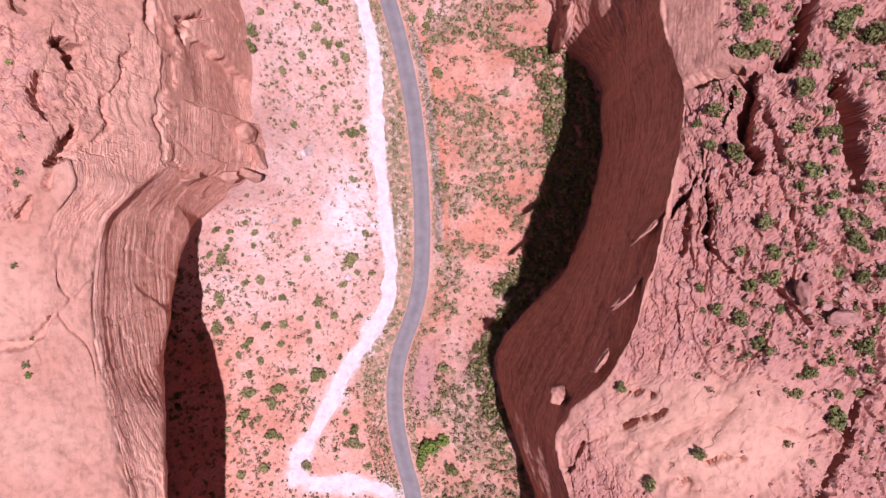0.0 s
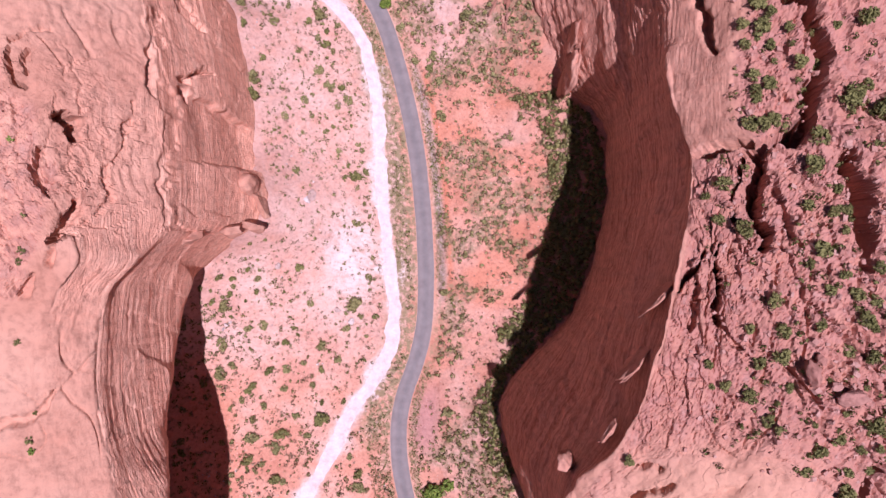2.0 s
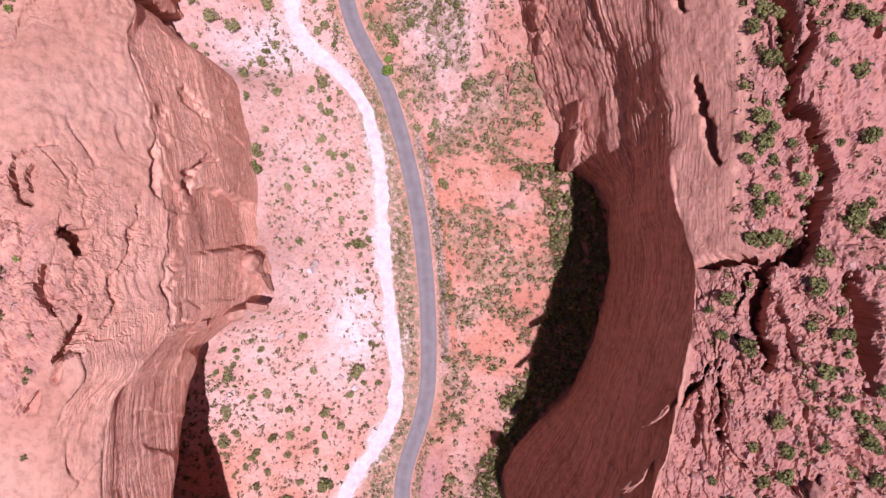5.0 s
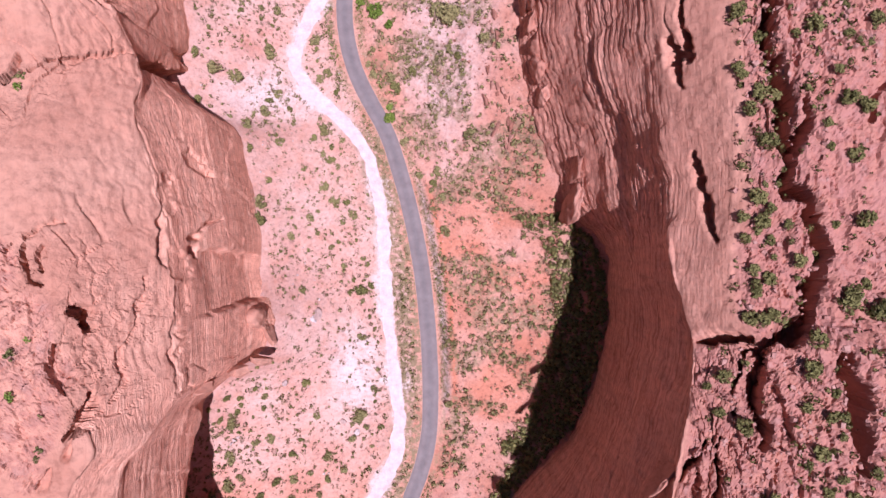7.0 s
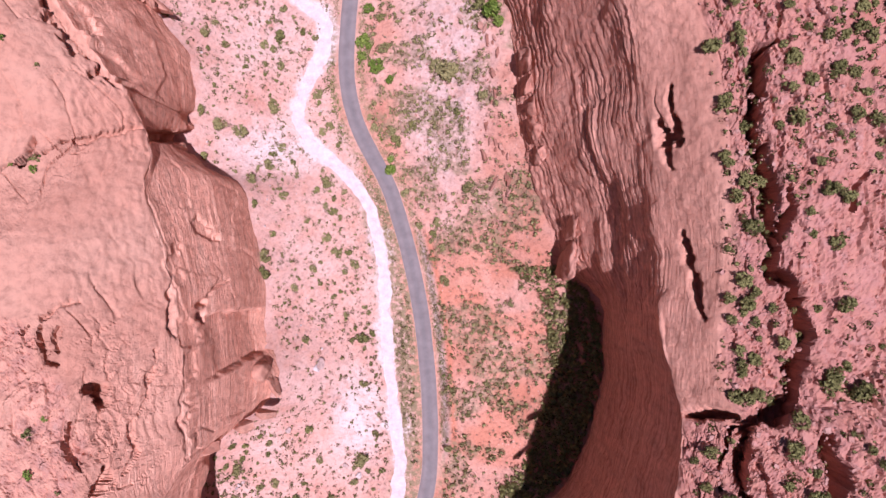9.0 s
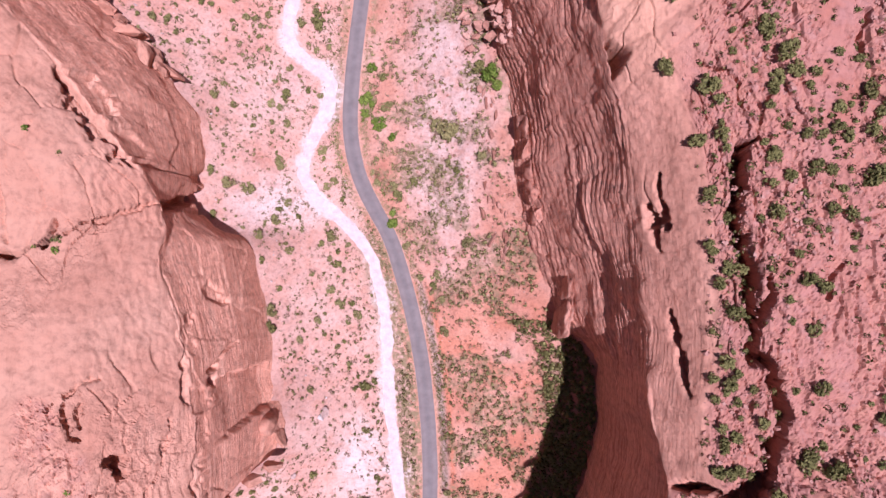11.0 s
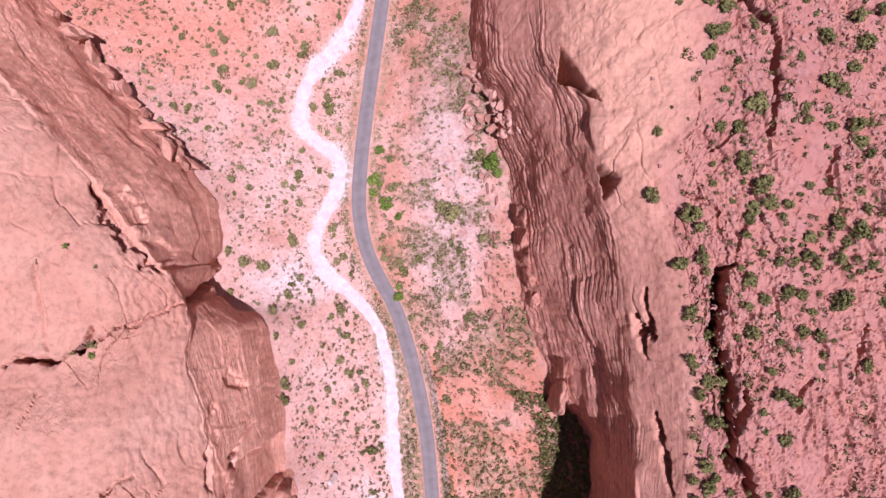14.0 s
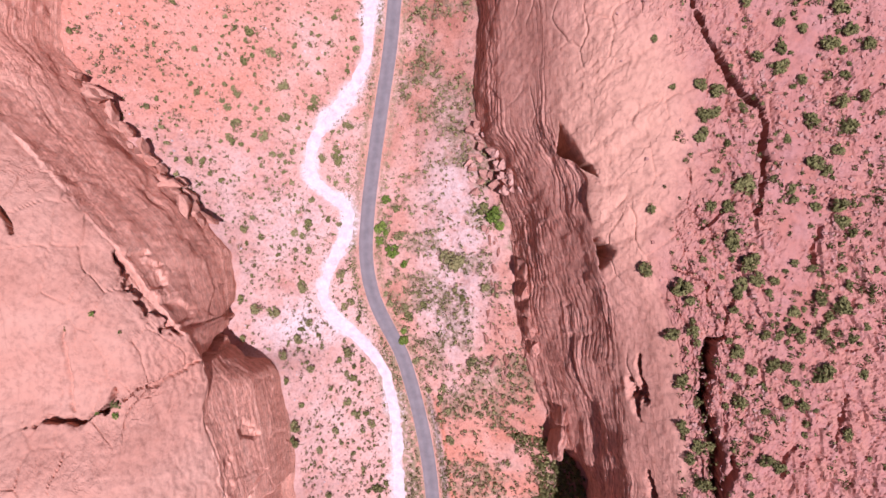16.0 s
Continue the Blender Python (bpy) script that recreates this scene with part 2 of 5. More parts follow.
def soil_material():
    m, nt, b = material("red_desert_soil", 0.95, 0.08)
    geo = nt.nodes.new("ShaderNodeNewGeometry")
    pos = geo.outputs["Position"]
    broad = noise_tex(nt, pos, 0.06, 5, 0.6)
    col = ramp(nt, broad, [(0.3, (0.42, 0.17, 0.112)), (0.47, (0.5, 0.228, 0.155)), (0.66, (0.545, 0.305, 0.235))])
    red = mask(nt, "red")
    col = mix(nt, red, col, (0.5, 0.18, 0.105))
    pale = calc(nt, "MULTIPLY", mask(nt, "pale"), ramp(nt, noise_tex(nt, pos, 0.22, 5, 0.7), [(0.3, (0.3, 0.3, 0.3)), (0.55, (1, 1, 1))]))
    pale = calc(nt, "MINIMUM", pale, 1.0)
    col = mix(nt, pale, col, (0.6, 0.46, 0.42))
    col = mix(nt, calc(nt, "MULTIPLY", mask(nt, "bare"), 0.85), col, (0.4, 0.195, 0.17))
    dry = calc(nt, "MULTIPLY", mask(nt, "grass"), ramp(nt, noise_tex(nt, pos, 0.5, 5, 0.7), [(0.4, (0, 0, 0)), (0.58, (1, 1, 1))]))
    col = mix(nt, dry, col, (0.25, 0.175, 0.1))
    fine = noise_tex(nt, pos, 0.9, 6, 0.7)
    col = mix(nt, 0.85, col, ramp(nt, fine, [(0.28, (0.6, 0.55, 0.54)), (0.5, (1, 1, 1)), (0.72, (1.15, 1.15, 1.15))]), "MULTIPLY")
    v = add(nt, "TexVoronoi", Scale=0.8)
    nt.links.new(pos, v.inputs["Vector"])
    pebble = ramp(nt, v.outputs["Distance"], [(0.1, (1, 1, 1)), (0.2, (0, 0, 0))])
    sort = ramp(nt, noise_tex(nt, pos, 0.11, 3, 0.6), [(0.45, (0, 0, 0)), (0.62, (0.8, 0.8, 0.8))])
    col = mix(nt, calc(nt, "MULTIPLY", pebble, sort), col, (0.54, 0.37, 0.32))
    nt.links.new(col, b.inputs["Base Color"])
    height = calc(nt, "ADD", fine, calc(nt, "MULTIPLY", noise_tex(nt, pos, 3.0, 5, 0.7), 0.4))
    bump(nt, b, height, 0.6, 0.35)
    return m


def road_material():
    m, nt, b = material("worn_asphalt", 0.85, 0.25)
    pos = nt.nodes.new("ShaderNodeNewGeometry").outputs["Position"]
    col = ramp(nt, noise_tex(nt, pos, 0.3, 5, 0.6), [(0.3, (0.14, 0.116, 0.112)), (0.7, (0.192, 0.16, 0.154))])
    edge = ramp(nt, calc(nt, "ADD", mask(nt, "across"), calc(nt, "MULTIPLY", noise_tex(nt, pos, 0.5, 4, 0.6), 0.14)), [(0.0, (0, 0, 0)), (0.93, (0.1, 0.1, 0.1)), (1.03, (0.85, 0.85, 0.85))])
    wheel = ramp(nt, calc(nt, "ABSOLUTE", calc(nt, "SUBTRACT", mask(nt, "across"), 0.5)), [(0.04, (1.16, 1.14, 1.14)), (0.3, (1, 1, 1))])
    col = mix(nt, 0.7, col, wheel, "MULTIPLY")
    col = mix(nt, edge, col, (0.42, 0.27, 0.21))
    nt.links.new(col, b.inputs["Base Color"])
    bump(nt, b, noise_tex(nt, pos, 6.0, 4, 0.7), 0.4, 0.03)
    return m


def track_material():
    m, nt, b = material("pale_gravel", 0.95, 0.1)
    pos = nt.nodes.new("ShaderNodeNewGeometry").outputs["Position"]
    col = ramp(nt, noise_tex(nt, pos, 0.35, 5, 0.65), [(0.3, (0.47, 0.35, 0.325)), (0.62, (0.62, 0.5, 0.485))])
    col = mix(nt, 0.7, col, ramp(nt, noise_tex(nt, pos, 2.0, 5, 0.7), [(0.3, (0.8, 0.78, 0.77)), (0.6, (1.04, 1.04, 1.04))]), "MULTIPLY")
    nt.links.new(col, b.inputs["Base Color"])
    bump(nt, b, noise_tex(nt, pos, 1.6, 6, 0.7), 0.5, 0.2)
    return m


SOIL, ASPHALT, GRAVEL = soil_material(), road_material(), track_material()

# ---- plan: lines of the canyon floor, (x, y) ----
ROAD = smooth_line([(-6, -130), (-9.7, -88), (-13.7, -75), (-16.7, -61), (-17.3, -47), (-15.1, -35.5), (-11.1, -25.5), (-7.6, -12), (-7.1, 8), (-8.1, 28), (-10.1, 48), (-13.4, 66), (-17.6, 82), (-21.8, 95.5), (-28, 106.5), (-33.2, 117), (-36.2, 129), (-37, 141), (-35.6, 158), (-32.8, 180), (-30, 200), (-27, 220), (-25, 242), (-22, 290)])
TRACK = smooth_line([(-18, -86), (-32.5, -81.5), (-44.5, -82.5), (-52, -81), (-50.6, -73), (-44.5, -63.3), (-38.5, -51.4), (-32.5, -39.8), (-24.6, -29.6), (-19, -18), (-18.2, -6), (-19.6, 8), (-20.8, 20), (-22.4, 34), (-23.4, 48), (-23.4, 62), (-25.2, 77), (-29.5, 90), (-38.8, 101.5), (-49, 108.8), (-55, 119), (-51.9, 131), (-43.8, 145), (-42.5, 153), (-46, 157.5), (-57, 163), (-60.5, 173.5), (-56.4, 186.5), (-45, 199.5), (-36.3, 214), (-34.4, 240), (-32, 290)])

# ---- plan: the two walls, by y: foot (x, z), middle (x, z), rim (x, z), top behind it (x, z) ----
WEST_LOW = [(-100, -99, 8, -61, 77), (-62, -98, 8, -61, 76), (-46, -98, 8, -66, 67), (-30, -97, 8, -72.8, 54), (-15, -93, 10, -74.5, 46), (0, -84.5, 17, -73.8, 38), (7, -80, 20, -73, 35), (13, -72, 20, -73, 48), (18, -64, 22, -68.5, 48), (22, -58, 22, -62.5, 40), (33, -55, 20, -60.5, 36), (48, -61, 18, -62.5, 41), (62, -61, 18, -63.3, 41), (76, -64, 18, -66, 41)]
WEST_LOW += [(90, -67.5, 18, -69.5, 42), (95, -70, 16, -70.5, 40), (98.5, -78, 16, -76, 36), (106, -83, 17, -84, 35), (114, -84, 18, -81.5, 35), (125, -83, 18, -84, 42), (136, -85, 19, -89, 46), (144, -90, 20, -95, 46), (153, -97, 20, -102, 44), (173, -115, 22, -119.5, 43), (190, -129, 22, -134, 45), (212, -146, 22, -152, 45), (240, -148, 22, -152, 45)]
WEST_HIGH = [(-100, -63, 82, -78, 86), (-62, -64.5, 82, -80, 85), (-46, -69.5, 79.5, -83, 84), (-30, -74.2, 77, -84, 83), (-15, -76.5, 78, -84, 83), (0, -76.5, 77, -84, 85), (7, -75, 76, -80, 86.5), (13, -69, 76, -75, 87), (18, -67.5, 68, -76, 88), (22, -65.2, 66, -78, 89), (33, -66, 66, -81, 88), (48, -66.8, 66, -80, 86), (62, -68, 66, -84, 84), (76, -72, 66.5, -90, 83)]
WEST_HIGH += [(90, -77, 66, -94, 76), (95, -76.5, 63, -93, 74), (98.5, -77.5, 61, -92, 73), (106, -79.8, 60, -93, 75), (114, -81.5, 67, -95, 78), (125, -88, 70, -102, 80), (136, -95.5, 70, -112, 80), (144, -103, 73, -119, 80), (153, -111, 72, -127, 80), (173, -130, 70, -147, 79), (190, -147, 69, -163, 78), (212, -163, 70, -178, 80), (240, -163, 70, -178, 80)]
EAST_LOW = [(-100, 34, 14, 34, 40), (-80, 30, 14, 30, 40), (-56, 22, 14, 23.5, 40), (-44, 18, 13, 21, 40), (-36, 17, 12, 23.5, 38), (-27, 22, 12, 29, 42), (-18, 30, 12, 35, 44), (-4, 42, 13, 42, 46), (10, 47, 15, 46, 46), (20, 49.5, 16, 48.5, 46), (28, 51, 16, 50.3, 46), (35, 52, 17, 51, 46), (40, 51, 17, 50.5, 48), (50, 50.5, 18, 50, 49)]
EAST_LOW += [(58, 47, 18, 48.5, 50), (63, 40, 18, 47, 50), (72, 34, 18, 45.3, 49), (85, 31, 18, 43, 48), (100, 27, 18, 38.5, 47), (115, 23, 18, 34, 45), (127, 23, 19, 30.5, 43), (140, 20, 18, 28, 43), (150, 19, 19, 27, 44), (160, 17, 20, 24.5, 45), (170, 15.5, 22, 20, 43), (180, 8.5, 22, 13, 43), (195, 7.5, 20, 11, 43), (240, 7, 20, 11, 43)]
EAST_HIGH = [(-100, 38, 72, 62, 82), (-80, 36, 72, 60, 82), (-56, 28, 72, 52, 82), (-44, 26.5, 72, 48, 82), (-36, 30.5, 76, 50, 83), (-27, 36, 80, 52, 85), (-18, 39.4, 84, 54, 88), (-4, 43, 87.5, 56, 90), (10, 47, 86, 58, 90), (20, 49.3, 84, 60, 90), (28, 51, 82, 62, 90), (35, 51.8, 80.5, 63, 90), (40, 51.2, 77, 59, 85), (50, 50.3, 74, 58.5, 84)]
EAST_HIGH += [(58, 50.8, 71.5, 58.8, 84), (63, 51, 70, 60.5, 84.5), (72, 50.2, 69, 60.5, 84.5), (85, 48.2, 68.5, 60, 85), (100, 46, 69, 59, 85), (115, 44.2, 72.5, 57, 84), (127, 42, 74, 53, 82.5), (140, 39.5, 75, 48, 81.5), (150, 36, 75, 48, 80.5), (160, 36, 73, 48, 79.5), (170, 29, 68, 42, 78), (180, 26, 66, 42, 78), (195, 26, 66, 43, 78), (240, 25, 66, 43, 78)]


def rows_of_y(step_y):
    """Even rows through the stretch that is flown over, wider and wider ones beyond it."""
    out = np.array([4.0, 9, 16, 26, 40, 60, 90, 130, 190, 280, 420, 640, 1000, 1600, 2400])
    return np.concatenate([-105 - out[::-1], np.arange(-105, 255.01, step_y), 255 + out])


def at_y(table, y, soft=1.6):
    """The columns of a wall's table at the rows y, slightly rounded."""
    t = np.array(table, float)
    return [sum(np.interp(y + k * soft, t[:, 0], t[:, c]) for k in (-1, -0.5, 0, 0.5, 1)) / 5 for c in range(1, t.shape[1])]


ROAD_X = lambda y: np.interp(y, ROAD[:, 1], ROAD[:, 0])


def ground_z(x, y):
    """Height of the canyon floor: level at the road, rising towards both walls."""
    x, y = np.asarray(x, float), np.asarray(y, float)
    road = ROAD_X(y)
    wx, wz = at_y(WEST_LOW, y)[:2]
    ex, ez = at_y(EAST_LOW, y)[:2]
    west = np.clip((road - 5 - x) / (road - 5 - wx), 0, 1.25)
    east = np.clip((x - road - 5) / (ex - road - 5), 0, 1.25)
    z = wz * west ** 2.1 + ez * east ** 1.25
    off = np.abs(x - road)
    dt = to_line(x, y, TRACK[::4].tolist())[0] if x.size < 3000000 else off
    calm = step(3.5, 11, off) * step(2.5, 9, dt)
    z = z + calm * (0.8 * fbm(x * 0.06, y * 0.06, 0, 3, 4) + 0.25 * fbm(x * 0.35, y * 0.35, 0, 5, 3))
    bank = step(3.8, 7.5, x - road) * step(-8, 6, y) * (1 - step(70, 84, y)) * (1 - step(16, 30, x - road))
    z = z + bank * (2.2 + 0.6 * grain(y * 0.15, 0, 0, 4))
    wash = np.exp(-(dt / 3.5) ** 2) * 0.5
    return z - wash


# ---- joints: the long open cracks of the two tops: (width, depth, line) ----
EAST_JOINTS = []
EAST_JOINTS.append((4.0, 13, [(53.5, 35.6), (57.6, 36.3), (61.5, 36.0), (66.4, 37.4), (71.8, 40.7), (73.7, 47.7), (75.2, 54.7), (74.7, 60.5), (73.2, 66.3), (69.7, 69.9)]))
EAST_JOINTS.append((5.2, 15, [(69.7, 67.6), (68.8, 76.9), (68.4, 82.7), (66.4, 88.6), (65.7, 94.4), (65.1, 101.4), (65.0, 106.1), (64.9, 113.1)]))
EAST_JOINTS.append((3.2, 10, [(72.3, 85.9), (72.0, 80.2), (70.2, 72.2)]))
EAST_JOINTS.append((2.8, 10, [(63.7, 110.4), (65.3, 116.0), (69.0, 118.1)]))
EAST_JOINTS.append((3.0, 11, [(77.9, 148.8), (80.9, 156.6), (82.1, 163.7), (81.7, 172.2), (80.5, 177.8)]))
EAST_JOINTS.append((2.8, 11, [(81.6, 167.8), (82.6, 173.9), (80.7, 178.4), (73.2, 186.0), (67.2, 195.1), (62.6, 204.2), (60.3, 213.3)]))
EAST_JOINTS.append((2.4, 10, [(60.2, 33.9), (58.6, 28.5), (56.9, 22.0)]))
EAST_JOINTS.append((4.2, 13, [(62.2, 35.8), (61.5, 30.0), (61.6, 24.1), (62.7, 19.4), (63.2, 16.0)]))
EAST_JOINTS.append((1.6, 6, [(64.4, 26.8), (65.8, 22.8), (67.4, 15.8)]))
EAST_JOINTS.append((4.6, 12, [(76.2, 34.6), (77.6, 28.7), (79.4, 22.1), (80.1, 17.7), (78.8, 13.3)]))
EAST_JOINTS.append((2.6, 9, [(54.8, 16.8), (53.8, 8.4), (53.9, 1.3), (54.7, -0.5)]))
EAST_JOINTS.append((1.2, 5, [(54.7, -0.5), (56.6, -2.8), (58.5, -5.9)]))
EAST_JOINTS.append((1.0, 4, [(69.2, 5.5), (72.2, 2.3), (76.3, -1.9), (80.4, -6.6), (84.0, -10.6)]))
EAST_JOINTS.append((2.8, 12, [(84.0, -29.0), (82.5, -33.2), (81.3, -39.1), (78.1, -46.8), (76.5, -52.7)]))
EAST_JOINTS.append((1.6, 6, [(64.9, -7.9), (69.1, -11.9), (72.5, -14.9)]))
EAST_JOINTS.append((1.6, 6, [(95.0, 147.2), (93.3, 140.9), (93.7, 135.4)]))
EAST_JOINTS.append((1.4, 6, [(57.4, 135.7), (62.8, 133.0), (65.8, 128.5), (66.4, 123.6)]))
EAST_JOINTS.append((1.4, 6, [(73.3, 129.2), (70.8, 125.0), (69.1, 120.1)]))
EAST_JOINTS.append((1.3, 5, [(62.9, 146.5), (67.6, 148.8), (73.2, 152.3)]))
EAST_JOINTS.append((2.0, 7, [(100.0, 102.6), (98.2, 94.4), (97.4, 87.5)]))
EAST_JOINTS.append((1.6, 6, [(88.5, 89.5), (86.0, 86.0), (84.2, 81.1)]))
EAST_JOINTS.append((2.6, 9, [(49.2, 103.9), (50.1, 99.8), (50.9, 96.2), (51.7, 91.5)]))
EAST_JOINTS.append((2.4, 9, [(50.9, 110.2), (51.4, 104.5), (52.4, 98.0), (52.8, 96.5)]))
EAST_JOINTS.append((2.6, 5, [(54.4, 76.0), (55.9, 70.2), (56.6, 63.6), (56.2, 57.2)]))
EAST_JOINTS.append((2.2, 6, [(47.2, 7.2), (49.1, 11.3), (50.8, 12.9), (52.3, 15.9)]))
EAST_JOINTS.append((1.8, 5, [(50.4, 8.7), (49.9, 2.6), (48.5, -1.1)]))
EAST_JOINTS.append((1.7, 2.2, [(40.3, -31.0), (42.5, -29.8), (44.7, -29.9)]))
EAST_JOINTS.append((1.4, 2.2, [(40.9, -37.5), (43.6, -34.9), (46.9, -32.5)]))
EAST_JOINTS.append((1.5, 2.2, [(47.3, -45.5), (49.5, -44.7)]))
EAST_JOINTS.append((1.8, 2.2, [(54.3, -43.3), (57.6, -42.0), (61.2, -42.3)]))
EAST_JOINTS.append((1.5, 2.2, [(66.1, -37.0), (70.1, -36.6), (73.6, -38.1), (77.0, -36.9)]))
EAST_JOINTS.append((1.4, 2.2, [(27.1, -55.9), (27.6, -51.6), (30.6, -49.8), (31.8, -46.4), (31.8, -43.8)]))
EAST_JOINTS.append((2.0, 2.2, [(49.7, -50.0), (51.2, -48.8), (52.9, -49.6)]))
WEST_JOINTS = []
WEST_JOINTS.append((2.6, 7, [(-79.1, 44.3), (-78.1, 42.4), (-77.8, 39.8)]))
WEST_JOINTS.append((2.4, 8, [(-77.2, 26.2), (-76.4, 22.4), (-78.0, 18.6), (-79.8, 15.8)]))
WEST_JOINTS.append((1.6, 6, [(-82.8, 35.5), (-82.3, 32.0), (-80.9, 28.5)]))
WEST_JOINTS.append((1.4, 6, [(-84.0, 10.3), (-84.4, 8.0), (-85.0, 5.7)]))
WEST_JOINTS.append((1.5, 5, [(-82.9, -14.4), (-86.0, -17.9), (-96.0, -24.0), (-93.4, -27.6)]))
WEST_JOINTS.append((2.2, 6, [(-66.7, 53.4), (-66.7, 57.1), (-65.5, 59.8), (-63.6, 63.6)]))
WEST_JOINTS.append((2.0, 7, [(-90.3, 58.6), (-88.7, 53.9), (-87.0, 49.8), (-84.9, 48.6)]))
WEST_JOINTS.append((1.4, 5, [(-86.2, 57.7), (-85.4, 54.4), (-84.8, 51.5)]))
WEST_JOINTS.append((3.0, 7, [(-79.8, 44.0), (-78.7, 41.8), (-77.8, 38.6)]))
WEST_JOINTS.append((1.6, 5, [(-84.3, 33.2), (-82.5, 29.7), (-80.8, 26.9)]))
WEST_JOINTS.append((1.8, 6, [(-76.7, 24.0), (-77.3, 19.2), (-81.0, 12.2)]))
WEST_JOINTS.append((2.2, 6, [(-97.5, 100.0), (-98.3, 96.8), (-99.9, 92.3)]))
WEST_JOINTS.append((6.6, 4.6, [(-97.0, 136.5), (-94.2, 131.5), (-90.2, 124.5), (-86.4, 119.0), (-83.0, 114.6)]))
WEST_JOINTS.append((2.6, 7, [(-121.2, 90.6), (-112.8, 91.3), (-105.0, 91.5), (-98.9, 94.4), (-96.6, 96.2)]))
WEST_JOINTS.append((1.4, 4, [(-96.6, 96.2), (-90.8, 99.1), (-82.1, 103.5), (-80.3, 103.9)]))
WEST_JOINTS.append((1.0, 4, [(-109.2, 118.3), (-108.1, 109.6), (-109.0, 100.5), (-108.0, 93.8)]))
WEST_JOINTS.append((3.0, 2.6, [(-70.0, 82.2), (-68.7, 79.2), (-67.1, 76.4)]))
WEST_JOINTS.append((1.2, 5, [(-71.5, 75.0), (-70.0, 66.5), (-68.9, 56.6), (-67.5, 46.9), (-66.9, 38.4), (-66.1, 30.0)]))
WEST_JOINTS.append((1.0, 4, [(-93.3, 55.7), (-90.7, 58.0), (-88.2, 61.5), (-83.7, 62.8)]))
WEST_JOINTS.append((0.9, 3, [(-67.4, 50.3), (-67.1, 41.7), (-67.1, 31.1), (-66.1, 21.2)]))
WEST_JOINTS.append((0.8, 3, [(-71.9, 49.5), (-72.5, 39.6), (-74.0, 32.5), (-74.4, 22.9), (-77.7, 17.1)]))
WEST_JOINTS.append((2.4, 7, [(-136.2, 165.1), (-132.2, 159.1), (-128.9, 154.9), (-123.0, 144.2)]))


def carve(x, y, joints, wobble, seed):
    """Depth of the open joints at (x, y): ragged, of uneven width, narrowing downwards."""
    wx = x + wobble * fbm(x * 0.15, y * 0.15, 0, seed, 2, 0.5)
    wy = y + wobble * fbm(x * 0.15, y * 0.15, 5, seed + 1, 2, 0.5)
    total = np.zeros(np.shape(x))
    for width, depth, line in joints:
        depth = 1.1 * min(depth, 2.2 * width + 2) if width > 2.0 else min(depth, 1.6 * width)
        width = width * (0.85 if width < 2 else 0.58 if width < 3.5 else 0.74)
        near = (x > min(p[0] for p in line) - 6) & (x < max(p[0] for p in line) + 6) & (y > min(p[1] for p in line) - 6) & (y < max(p[1] for p in line) + 6)
        if not near.any():
            continue
        ax, ay = wx[near], wy[near]
        d, along = to_line(ax, ay, line)
        d = d + (0.2 * width + 0.2) * fbm(ax * 0.45, ay * 0.45, 2, seed + 2, 3, 0.65)
        w = width * (0.45 + 0.5 * np.sin(np.pi * np.clip(along, 0.05, 0.95))) * (1.05 + 0.35 * grain(along * 9, width, 0, seed + 3))
        fill = 0.82 + 0.18 * grain(ax * 0.3, ay * 0.3, 0, seed + 4) + 0.1 * grain(ax * 0.9, ay * 0.9, 0, seed + 5)
        total[near] = np.maximum(total[near], depth * fill * (0.9 * (1 - step(w * 0.36, w * 0.56, d)) + 0.1 * (1 - step(w * 0.5, w * 0.9, d))))
    return total


# ---- alcoves cut into the rims: (three corners, height of the floor) ----
EAST_HOLLOWS = [([(29.5, 177.0), (40.2, 159.5), (29.2, 168.6)], 42), ([(38.8, 143.5), (44.8, 140.0), (41.0, 133.5)], 56)]
WEST_HOLLOWS = []


def hollow(x, y, z, hollows, seed):
    """How far the rock drops inside the alcoves: sheer behind, open to the canyon."""
    total = np.zeros(np.shape(x))
    jag = 0.35 * fbm(x * 0.3, y * 0.3, 0, seed, 4, 0.6)
    for corners, level in hollows:
        inside = np.full(np.shape(x), 50.0)
        cx, cy = sum(c[0] for c in corners) / 3, sum(c[1] for c in corners) / 3
        for (ax, ay), (bx, by) in zip(corners, corners[1:] + corners[:1]):
            ln = math.hypot(bx - ax, by - ay)
            nx, ny = (by - ay) / ln, (ax - bx) / ln
            flip = 1 if (cx - ax) * nx + (cy - ay) * ny > 0 else -1
            inside = np.minimum(inside, flip * ((x - ax) * nx + (y - ay) * ny))
        total = np.maximum(total, np.clip(z - level, 0, 40) * step(0.0, 1.5, inside + jag))
    return total


